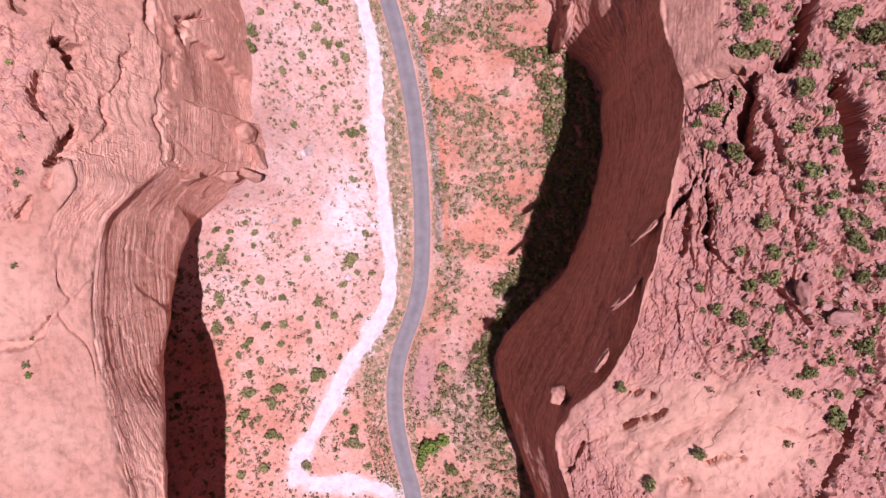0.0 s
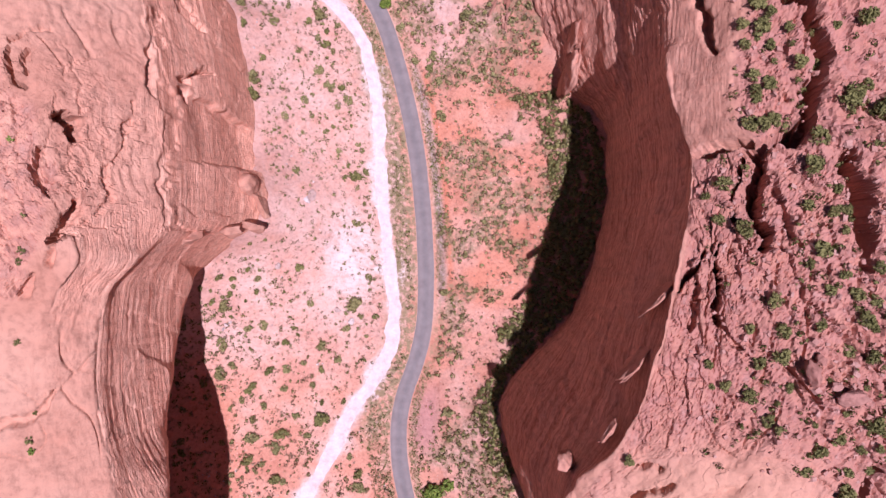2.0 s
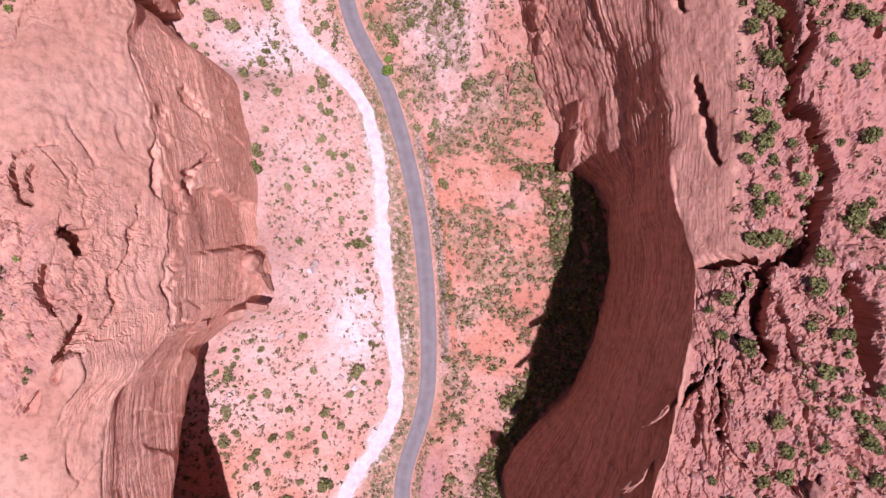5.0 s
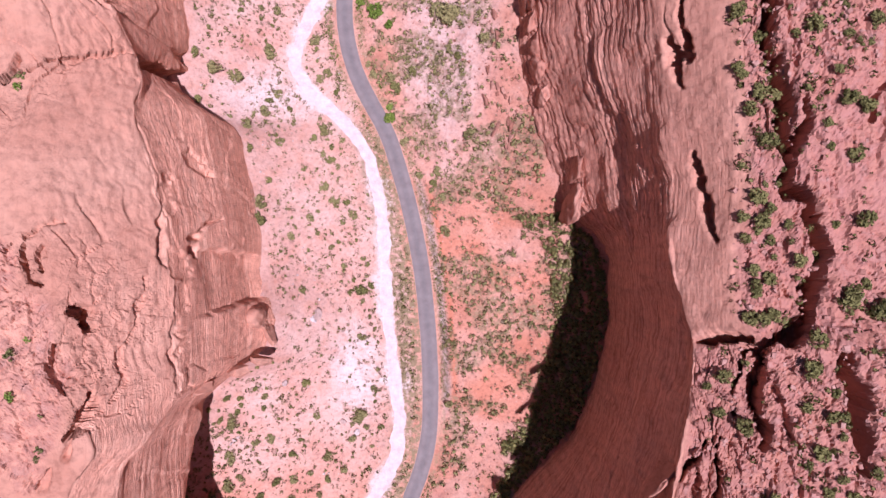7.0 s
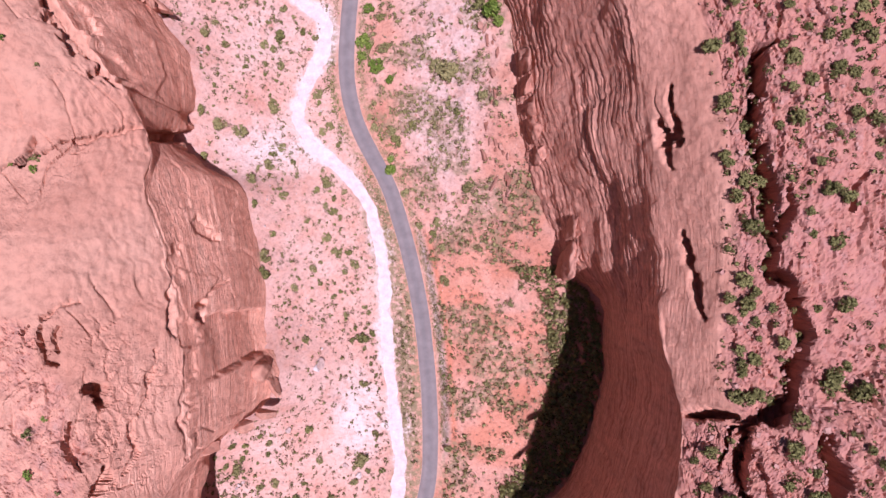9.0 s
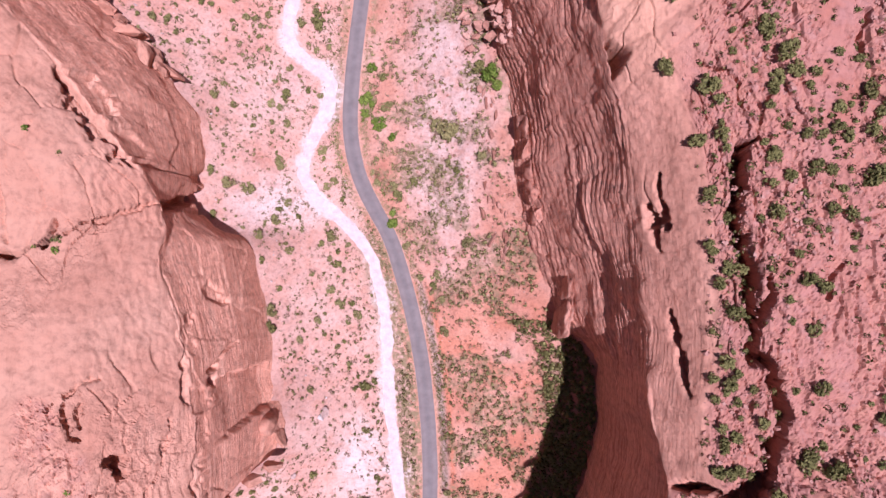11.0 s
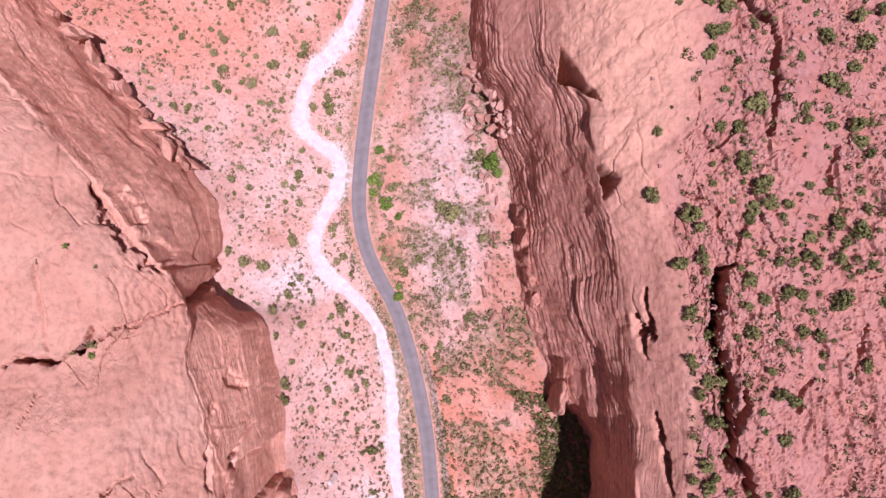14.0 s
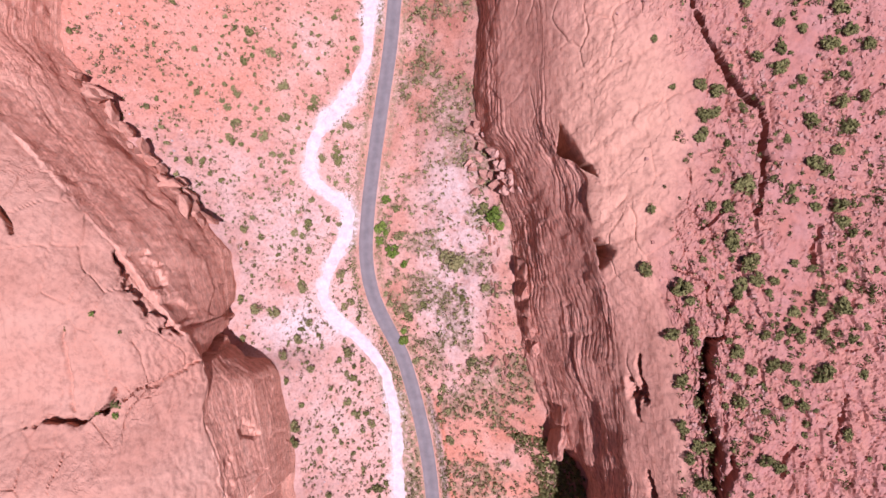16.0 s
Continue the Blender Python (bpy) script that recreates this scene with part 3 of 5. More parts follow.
def wall_grid(side, y, low, high, inset, rounding=4):
    """The base section of a wall at each row: points from under its foot over the rim to the far plateau."""
    fx, fz, mx, mz = at_y(low, y)
    rx, rz, dx, dz = at_y(high, y)
    s = side
    stops = [(fx + s * 1.5, fz - 7), (fx, fz), (mx, mz), (rx + s * inset, rz - 3.0 - inset * 0.4), (rx, rz), (dx, dz), (dx + s * 16, dz + 4.5), (dx + s * 80, dz + 7), (dx + s * 2600, dz + 12)]
    counts = (5, 50, 84, 12, 74, 46, 150, 14)
    xs, zs = [], []
    for (ax, az), (bx, bz), n in zip(stops, stops[1:], counts):
        u = np.arange(n) / n
        if n == 14:
            u = u ** 2.2
        xs.append(ax[:, None] * (1 - u) + bx[:, None] * u)
        zs.append(az[:, None] * (1 - u) + bz[:, None] * u)
    x, z = np.concatenate(xs, 1), np.concatenate(zs, 1)
    w = 2 * rounding + 1
    k = np.exp(-np.linspace(-2.6, 2.6, w) ** 2)
    k /= k.sum()
    n = x.shape[1] - 14
    for a in (x, z):
        pad = np.pad(a[:, :n], ((0, 0), (rounding, rounding)), "edge")
        soft = sum(k[i] * pad[:, i:i + n] for i in range(w))
        ease = step(6, 40, np.arange(n)) * (1 - step(n - 60, n - 6, np.arange(n))) if rounding > 4 else (np.arange(n) > 7) & (np.arange(n) < n - 6)
        a[:, :n] = a[:, :n] * (1 - ease) + soft * ease
    return np.stack([x, np.repeat(y[:, None], x.shape[1], 1), z], -1)


def normals(p):
    a = np.gradient(p, axis=0)
    b = np.gradient(p, axis=1)
    n = np.cross(b, a)
    n /= np.linalg.norm(n, axis=-1, keepdims=True) + 1e-9
    return n


def terrace(z, h, tread):
    """Cut a height into benches of height h; tread: how much of the old slope the benches keep."""
    k = np.floor(z / h)
    f = z / h - k
    return h * (k + tread * f + (1 - tread) * step(0.8, 1.0, f))


def weather(p, side, joints, hollows, seed, rubble, ledges, bench_height, slabs, rugged, pillows, sill, bedded, rifts, scales):
    """Push the base section in and out: beds, ledges, joints, rounded slickrock and broken rubble."""
    n = normals(p)
    n = n * (-1 if n[:, 330, 2].mean() < 0 else 1)
    x, y, z = p[..., 0], p[..., 1], p[..., 2]
    upright = n[..., 2]
    steep = 1 - step(0.4, 0.6, upright)
    top = 1 - steep
    warp = 1.4 * fbm(x * 0.03, y * 0.03, z * 0.03, seed, 3)
    lateral = 0.5 + 0.5 * np.clip(1.6 * fbm(x * 0.03, y * 0.05, z * 0.08, seed + 9, 3), -1, 1)
    beds = grain(z * 0.3 + warp, x * 0.02, y * 0.02, seed + 2) + 0.5 * grain(z * 0.9 + warp * 2, x * 0.04, y * 0.04, seed + 3) + 0.3 * grain(z * 2.1 + warp * 3, x * 0.08, y * 0.08, seed + 4)
    s1 = z / 2.3 + warp * 1.3 + 0.5 * grain(x * 0.1, y * 0.07, z * 0.1, seed + 71)
    s2 = z / 0.9 + warp * 2.6 + 0.7 * grain(x * 0.15, y * 0.1, z * 0.2, seed + 72)
    sills = 0.55 * step(0.5, 0.95, s1 - np.floor(s1)) + 0.3 * step(0.5, 0.95, s2 - np.floor(s2))
    s3 = z / 0.42 + warp * 4.5 + 0.9 * grain(x * 0.2, y * 0.12, z * 0.3, seed + 73)
    sills = sills + 0.14 * step(0.45, 0.9, s3 - np.floor(s3)) * (0.4 + 0.6 * step(-0.2, 0.4, grain(y * 0.07, z * 0.2, 0, seed + 74)))
    bulge = rugged * 1.7 * fbm(x * 0.05, y * 0.05, z * 0.04, seed + 5, 5, 0.48)
    flutes = rugged * 0.45 * fbm(x * 0.35, y * 0.35, z * 0.12, seed + 8, 3)
    # slabs that have come away from the face between joints
    e1, e2, slab = cells((y + 2 * grain(y * 0.1, z * 0.1, 0, seed + 51)) / 13, (z + 1.5 * grain(y * 0.12, z * 0.12, 5, seed + 52)) / 17, seed + 53)
    d = steep * (bedded * (0.5 * lateral * beds - sill * (0.15 + 0.85 * lateral) * sills) + bulge + flutes + slabs * (1.3 * (slab - 0.5) - 0.25 * (1 - step(0.0, 0.03, e2 - e1))))
    soft = 0.8 * fbm(x * 0.04, y * 0.04, 0, seed + 16, 4)
    rough = 0.2 * fbm(x * 0.5, y * 0.5, 0, seed + 7, 4, 0.6)
    hill = 1.6 * fbm(x * 0.05, y * 0.04, 0, seed + 6, 4, 0.5) + 0.06 * (x * side + 0.6 * y)
    k = np.floor(hill)
    bench = k + step(0.78, 1.0, hill - k)
    d = d + top * (soft + rough + ledges * 0.8 * (bench - hill))
    pu, pv = 0.8 * x + 0.6 * y, 0.8 * y - 0.6 * x
    crease = np.abs(fbm(pu * 0.05, pv * 0.12, 0, seed + 81, 2)) + 0.25 * np.abs(fbm(pu * 0.18, pv * 0.36, 3, seed + 82, 2))
    d = d + top * pillows * 2.4 * np.sqrt(np.clip(crease, 0, 1.2))
    # broken slabs, each with a tilt of its own, with gaps between them
    bx, by = x + 0.5 * grain(x * 0.5, y * 0.5, 0, seed + 21), y + 0.5 * grain(x * 0.5, y * 0.5, 4, seed + 22)
    a1, a2, big = cells((bx + 0.2 * by) / 2.4, by / 6.6, seed + 23)
    b1, b2, small = cells(bx / 1.3, by / 1.8, seed + 24)
    tilt = np.sin(big * 40) * (bx % 3.0 - 1.5) * 0.16 + np.cos(big * 57) * (by % 5.0 - 2.5) * 0.09
    blocks = 1.7 * (big - 0.5) + tilt - 0.6 * (1 - step(0.0, 0.1, a2 - a1)) * (big > 0.45) + 0.55 * (small - 0.5) - 0.35 * (1 - step(0.0, 0.16, b2 - b1))
    d = d + 0.9 * top * rubble * blocks
    # long ragged rifts that run with the rim
    rim = np.repeat(p[:, 225:226, 0], p.shape[1], 1)
    run = (x - rim) / 2.9 + 0.35 * grain(y * 0.06, x * 0.03, 0, seed + 91) + 0.13 * grain(y * 0.3, x * 0.12, 0, seed + 92) + 0.12 * grain(y * 1.1, x * 0.4, 0, seed + 93)
    lane = np.floor(run + 0.5)
    gate = step(0.05, 0.35, grain(y * 0.05, lane * 3.7, 0, seed + 94) + 0.3 * grain(y * 0.35, lane * 1.3, 0, seed + 95))
    rift = (1 - step(0.02, 0.11, np.abs(run - lane))) * gate
    stepped = np.where(run > lane, 1.0, 0.0) * (1 - step(0.05, 0.45, np.abs(run - lane))) * gate
    d = d - rifts * (0.75 * rift + 0.25 * stepped)
    # thin scales, each lifted at its north-western edge
    for size, lift, shift in ((4.4, 0.9, 0),):
        u = (0.66 * y - 0.75 * x) / size + 1.1 * fbm(x * 0.11, y * 0.09, 0, seed + 101 + shift, 3) + 0.25 * grain(x * 0.7, y * 0.7, 0, seed + 102 + shift)
        row = np.floor(u)
        v = (0.75 * y + 0.66 * x) / (size * 2.2) + 0.6 * grain(x * 0.2, y * 0.2, row, seed + 103 + shift)
        lone = step(0.1, 0.4, grain(v, row * 2.3, 0, seed + 104 + shift))
        f = u - row
        d = d + scales * lone * lift * (f ** 2 - 0.33) * (1 - step(0.93, 1.0, f))
    # weathered joints in the smooth rock
    c1, c2, _ = cells((x + 2.5 * grain(x * 0.12, y * 0.12, 0, seed + 31)) / 9, (y + 2.5 * grain(x * 0.12, y * 0.12, 3, seed + 32)) / 14, seed + 33)
    seam = (1 - step(0.0, 0.045, c2 - c1)) * step(0.0, 0.5, fbm(x * 0.05, y * 0.05, 7, seed + 34, 2))
    d = d - (0.25 * slabs + 0.75 * top) * 0.8 * seam
    d = d - carve(x, y, joints, 1.1, seed + 40) * (0.12 + 0.28 * (side < 0) + (0.88 - 0.28 * (side < 0)) * top)
    # benches on the sloping shoulders between rim and plateau
    lean = np.clip(ledges * 1.3, 0, 1) * step(0.3, 0.5, upright) * (1 - step(0.75, 0.9, upright)) * step(-0.3, 0.25, fbm(x * 0.08, y * 0.06, 0, seed + 62, 3))
    f1, f2, broken = cells((x + 0.8 * grain(x * 0.3, y * 0.3, 0, seed + 63)) / 4.2, (y + 0.8 * grain(x * 0.3, y * 0.3, 2, seed + 64)) / 6.5, seed + 65)
    zw = z + 4.5 * fbm(x * 0.045, y * 0.045, 0, seed + 61, 5, 0.6) + 3.0 * (broken - 0.5)
    drop = np.zeros(p.shape)
    drop[..., 2] = lean * (terrace(zw, bench_height, 0.5) - zw + 1.2 * (broken - 0.5) - 0.5 * (1 - step(0.0, 0.07, f2 - f1)))
    drop[..., 2] -= hollow(x, y, z, hollows, seed + 45)
    return n * d[..., None] + drop, 1 - step(0.25, 0.75, upright), top


Y_ROWS = rows_of_y(0.42)
alcove = 0.5 + 1.6 * np.exp(-((Y_ROWS - 11) / 5) ** 2) + 1.5 * np.exp(-((Y_ROWS - 100) / 9) ** 2)
west = wall_grid(-1, Y_ROWS, WEST_LOW, WEST_HIGH, alcove)
rounded = wall_grid(-1, Y_ROWS, WEST_LOW, WEST_HIGH, alcove, 26)
blend = (np.maximum(step(16, 34, Y_ROWS), 1 - step(-4, 6, Y_ROWS)) * (1 - 0.6 * np.exp(-((Y_ROWS - 100) / 12) ** 2)))[:, None, None]
west = west * (1 - blend) + rounded * blend
east = wall_grid(1, Y_ROWS, EAST_LOW, EAST_HIGH, 0.5 + 0.0 * Y_ROWS)
rounded = wall_grid(1, Y_ROWS, EAST_LOW, EAST_HIGH, 0.0 * Y_ROWS, 54)
blend = step(52, 64, Y_ROWS)[:, None, None]
east = east * (1 - blend) + rounded * blend

WX, WY, EX, EY = west[..., 0], west[..., 1], east[..., 0], east[..., 1]
# smooth slickrock round the southern buttress and the northern rim, broken rock elsewhere
def slick_at(x, y):
    return np.maximum(np.exp(-(((x - 54) / 28) ** 2 + ((y + 39) / 19) ** 2) ** 2), np.exp(-(((x - 46) / 20) ** 2 + ((y - 175) / 45) ** 2) ** 2))


slick = slick_at(EX, EY)
col = np.arange(EX.shape[1])[None]
smooth_face = step(61, 80, east[..., 2] + 3.5 * fbm(EX * 0.06, EY * 0.05, 0, 96, 3)) * step(48, 64, EY) * (1 - step(112, 130, EY)) * (col < 231)
behind = np.maximum(step(222, 236, col), 1 - step(30, 38, EY)) * step(150, 160, col)
erubble = behind * np.clip((0.45 + 0.25 * (1 - step(100, 150, EY)) + (0.8 - 0.25 * (1 - step(100, 150, EY))) * step(-0.45 + 0.4 * step(100, 150, EY), -0.1 + 0.38 * step(100, 150, EY), fbm(EX * 0.08, EY * 0.05, 0, 91, 4))) * (1 - 0.95 * slick), 0, 1) * (1 - 0.8 * np.exp(-((EX - 88 - 0.06 * (EY - 150)) / 5) ** 2) * step(100, 120, EY))
WRIM = np.repeat(WX[:, 225:226], WX.shape[1], 1)
wrubble = 0.75 * step(0.25, 0.6, 0.35 * fbm(WX * 0.08, WY * 0.08, 0, 92, 3) + 0.8 * np.exp(-(((WX + 87) / 8) ** 2 + ((WY - 26) / 20) ** 2) ** 2) + 0.6 * np.exp(-(((WX + 96) / 6) ** 2 + ((WY - 52) / 9) ** 2) ** 2))
dome = np.maximum(np.exp(-(((WX + 82) / 11) ** 2 + ((WY - 63) / 26) ** 2) ** 2), np.exp(-(((WX + 110) / 24) ** 2 + ((WY - 112) / 24) ** 2) ** 2))
shoulder = np.exp(-((WX - WRIM + 4) / 8) ** 2) * step(16, 24, WY) * (1 - 0.7 * step(60, 80, WY))
wledge = (0.22 + 0.5 * shoulder + 0.25 * step(-0.1, 0.4, fbm(WX * 0.04, WY * 0.03, 0, 93, 2))) * (1 - 0.55 * dome)
south = 1 - step(8, 17, WY)
wscale = np.clip(np.exp(-((WX - WRIM + 4) / 13) ** 2) * step(15, 20, WY) * (1 - 0.8 * step(46, 64, WY)) + 0.3 * (1 - dome) * step(-0.1, 0.4, fbm(WX * 0.05, WY * 0.05, 0, 97, 2)), 0, 1)
wshift, wsteep, wtop = weather(west, -1, WEST_JOINTS, WEST_HOLLOWS, 11, wrubble, wledge, 2.8, 0.45, 0.4 + 0.45 * step(120, 145, WY), 0.12 + 0.0 * WX, 0.3 + 0.05 * south, 0.35 + 0.25 * south + 0.25 * step(118, 135, WY), 0.4 * np.exp(-((WX - WRIM) / 7) ** 2) * (0.15 + 0.85 * (1 - step(52, 66, WY))) * step(16, 24, WY), wscale)
eshift, esteep, etop = weather(east, 1, EAST_JOINTS, EAST_HOLLOWS, 47, erubble, 0.3 * (EY < 36) + 0.0 * EX, 2.4, 0.35, 0.8, slick * (1 - 0.35 * step(60, 100, EY)), 0.45 + 0.35 * step(55, 75, EY), (0.3 + 0.7 * step(48, 64, EY)) * (1 - 0.55 * smooth_face), 1.1 * behind * (1 - slick) * step(-0.35, 0.1, fbm(EX * 0.05, EY * 0.025, 0, 98, 3)), 0.5 * slick)
# a shaded chute along the wall
EZ = east[..., 2]
chute = 1.6 * np.exp(-((EZ - 50 - 0.12 * (EY - 75)) / 3.2) ** 2) * step(54, 62, EY) * (1 - step(82, 97, EY)) * esteep
eshift[..., 0] += chute
# a scoop in the west wall where a slab has fallen away
WZ = west[..., 2]
jag = 0.5 * fbm(WZ * 0.25, WY * 0.2, 0, 58, 3)
wshift[..., 0] -= 2.8 * step(38.2, 38.9, WY + jag + 0.05 * (WZ - 40)) * (1 - step(54.4, 55.1, WY + jag - 0.06 * (WZ - 40))) * (1 - step(45, 61, WZ + jag)) * step(17, 26, WZ)
# a tall crack behind a detached pillar, and the undercut at its foot
off = np.abs(WY + jag - 107 + 0.16 * (WZ - 34))
wshift[..., 0] -= 8.0 * (1 - step(1.1, 1.9, off)) * step(22, 25, WZ) * (1 - step(55, 60, WZ))
wshift[..., 0] -= 6.5 * step(96.5, 98.0, WY + jag) * (1 - step(110, 113, WY + jag)) * (1 - step(21, 26, WZ + 2 * jag))
near = 1 - step(200, 500, np.abs(Y_ROWS - 75))[:, None]
west = west + wshift * near[..., None]
east = east + eshift * near[..., None]
erubble, wrubble = erubble * etop, wrubble * wtop
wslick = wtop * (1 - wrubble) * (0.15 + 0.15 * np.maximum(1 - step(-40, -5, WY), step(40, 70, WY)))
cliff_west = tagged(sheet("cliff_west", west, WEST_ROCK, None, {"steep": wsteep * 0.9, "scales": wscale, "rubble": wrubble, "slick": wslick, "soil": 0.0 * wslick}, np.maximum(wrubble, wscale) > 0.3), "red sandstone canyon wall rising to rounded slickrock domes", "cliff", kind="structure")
# steep mask kept high south of y 46: varnish colour deepens the wall's shade
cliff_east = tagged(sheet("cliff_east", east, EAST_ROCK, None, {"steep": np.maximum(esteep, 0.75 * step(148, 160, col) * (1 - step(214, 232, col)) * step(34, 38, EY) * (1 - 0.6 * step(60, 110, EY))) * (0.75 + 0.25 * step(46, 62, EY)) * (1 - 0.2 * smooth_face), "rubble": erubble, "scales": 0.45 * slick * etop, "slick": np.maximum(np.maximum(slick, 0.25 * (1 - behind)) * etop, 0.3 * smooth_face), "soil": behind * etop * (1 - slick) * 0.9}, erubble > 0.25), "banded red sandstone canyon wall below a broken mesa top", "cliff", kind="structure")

# ---- canyon floor ----
gw, ge = at_y(WEST_LOW, Y_ROWS)[0] - 5, at_y(EAST_LOW, Y_ROWS)[0] + 5
u = np.linspace(0, 1, 200)
gx = gw[:, None] * (1 - u) + ge[:, None] * u
gy = np.repeat(Y_ROWS[:, None], gx.shape[1], 1)
gz = ground_z(gx, gy)
floor_grid = np.stack([gx, gy, gz], -1)
outer = np.array([2600.0, 900, 300, 80, 20])
left = np.stack([np.stack([gw - o, Y_ROWS, gz[:, 0] - 6], -1) for o in outer], 1)
right = np.stack([np.stack([ge + o, Y_ROWS, gz[:, -1] - 6], -1) for o in outer[::-1]], 1)
floor_grid = np.concatenate([left, floor_grid, right], 1)
X, Y = floor_grid[..., 0], floor_grid[..., 1]
to_track = to_line(X, Y, TRACK[::3].tolist())[0]
off_road = X - ROAD_X(Y)
spread = to_track + 2.2 * fbm(X * 0.12, Y * 0.12, 0, 77, 4)
pale = 1.2 * np.exp(-(np.maximum(spread - 1.2, 0) / 2.2) ** 2)
pale = np.maximum(pale, 1.1 * np.exp(-(((X + 33) / 11) ** 2 + ((Y - 12) / 19) ** 2)))
pale = np.maximum(pale, 0.9 * np.exp(-(((X + 62) / 20) ** 2 + ((Y - 108) / 13) ** 2)))
pale = np.maximum(pale, 0.62 * np.exp(-(((X + 1) / 16) ** 2 + ((Y - 138) / 52) ** 2) ** 2))
pale = np.maximum(pale, 0.5 * np.exp(-(((X + 62) / 26) ** 2 + ((Y - 150) / 22) ** 2)))
pale = np.maximum(pale, 0.3 * (off_road < -6) * step(-40, -10, Y) * (1 - step(170, 200, Y) * 0.7))
cut = step(-8, 4, Y) * (1 - step(72, 84, Y))
pale = np.maximum(pale, cut * np.exp(-((off_road - 5.6) / 1.3) ** 2) * 0.9)
red = step(4, 8, off_road) * step(-40, -10, Y) * (1 - step(60, 95, Y)) * (0.2 + 0.4 * step(-0.2, 0.3, fbm(X * 0.05, Y * 0.09, 0, 78, 3)))
red = np.maximum(red, cut * np.exp(-((off_road - 8.4) / 1.3) ** 2))
red = np.maximum(red, step(160, 190, Y) * (1 - step(-88, -62, X + 6 * fbm(X * 0.05, Y * 0.05, 0, 79, 3))) * 0.62)
red = np.maximum(red, 0.5 * (off_road < 0) * np.exp(-((X + 84) / 10) ** 2) * (1 - step(-20, 10, Y)))
bare = np.exp(-(((off_road - 9) / 5.5) ** 2 + ((Y + 45) / 13) ** 2) ** 2)
between = (off_road < -3) * (to_track > 2) * step(-60, -45, Y) * (1 - step(92, 100, Y)) * np.exp(-np.maximum(-off_road - 9, 0) ** 2 / 20)
grass = np.maximum(1.3 * between, np.exp(-((np.abs(off_road) - 5) / 1.8) ** 2) * 0.85)
grass = np.maximum(grass, 0.8 * (off_road > 7) * (1 - bare) * step(-0.2, 0.3, fbm(X * 0.08, Y * 0.12, 0, 63, 3)))
tagged(sheet("ground", floor_grid, SOIL, None, {"pale": pale, "red": red, "grass": grass, "bare": bare}), "red desert soil of the canyon floor with stones", "ground", kind="structure")


def ribbon(name, line, half, lift, mat, columns=9, ragged=0.0, seed=1, crown=0.0):
    """A strip that lies on the canyon floor along a line."""
    t = np.gradient(line, axis=0)
    t /= np.linalg.norm(t, axis=1, keepdims=True)
    nrm = np.stack([t[:, 1], -t[:, 0]], 1)
    s = np.arange(len(line)) * 1.0
    hl = half * (1 + ragged * fbm(s * 0.13, 0, 0, seed, 3))
    hr = half * (1 + ragged * fbm(s * 0.13, 9, 0, seed + 5, 3))
    v = np.linspace(-1, 1, columns)
    w = np.where(v[None] < 0, hl[:, None], hr[:, None]) * v[None]
    xy = line[:, None, :] + nrm[:, None, :] * w[..., None]
    z = ground_z(xy[..., 0], xy[..., 1]) + lift + crown * (1 - v[None] ** 2)
    z[:, 0] -= lift + 0.12
    z[:, -1] -= lift + 0.12
    p = np.concatenate([xy, z[..., None]], -1)
    return sheet(name, p, mat, None, {"across": np.repeat(np.abs(v)[None], len(line), 0)})


tagged(ribbon("road", ROAD, 3.15, 0.1, ASPHALT, 13, 0.02, 3, 0.06), "worn grey two-lane asphalt road without markings", "road", kind="structure")
tagged(ribbon("dirt_track", smooth_line(TRACK[::6], 0.6), 2.3, 0.07, GRAVEL, 13, 0.32, 8), "pale gravel wash used as a dirt track", "dirt track", kind="structure")


# ---- where things stand ----
def top_z(grid, x, y):
    """Height of a wall's top at (x, y)."""
    r = int(np.clip(np.searchsorted(Y_ROWS, y), 0, len(Y_ROWS) - 1))
    line = grid[r, 150:]
    i = int(np.argmin(np.abs(line[:, 0] - x)))
    return float(line[i, 2])


def foliage_material(name, dark, light):
    m, nt, b = material(name, 0.8, 0.15)
    info = nt.nodes.new("ShaderNodeObjectInfo")
    geo = nt.nodes.new("ShaderNodeNewGeometry")
    v = calc(nt, "ADD", calc(nt, "MULTIPLY", geo.outputs["Random Per Island"], 0.6), calc(nt, "MULTIPLY", info.outputs["Random"], 0.4))
    col = ramp(nt, v, [(0.1, dark), (0.85, light)])
    nt.links.new(col, b.inputs["Base Color"])
    b.inputs["Subsurface Weight"].default_value = 0.0
    return m


JUNIPER = foliage_material("juniper_leaves", (0.0926, 0.0829, 0.0239), (0.239, 0.209, 0.0729))
SAGE = foliage_material("sage_leaves", (0.14, 0.117, 0.04), (0.3, 0.25, 0.105))
DRY = foliage_material("dry_twigs", (0.234, 0.148, 0.0897), (0.343, 0.242, 0.156))
FRESH = foliage_material("fresh_green_leaves", (0.078, 0.117, 0.0117), (0.203, 0.242, 0.0468))
BARK, nt, b = material("grey_bark", 0.9, 0.1)
nt.links.new(ramp(nt, noise_tex(nt, nt.nodes.new("ShaderNodeNewGeometry").outputs["Position"], 3.0), [(0.3, (0.1, 0.075, 0.055)), (0.7, (0.22, 0.18, 0.145))]), b.inputs["Base Color"])


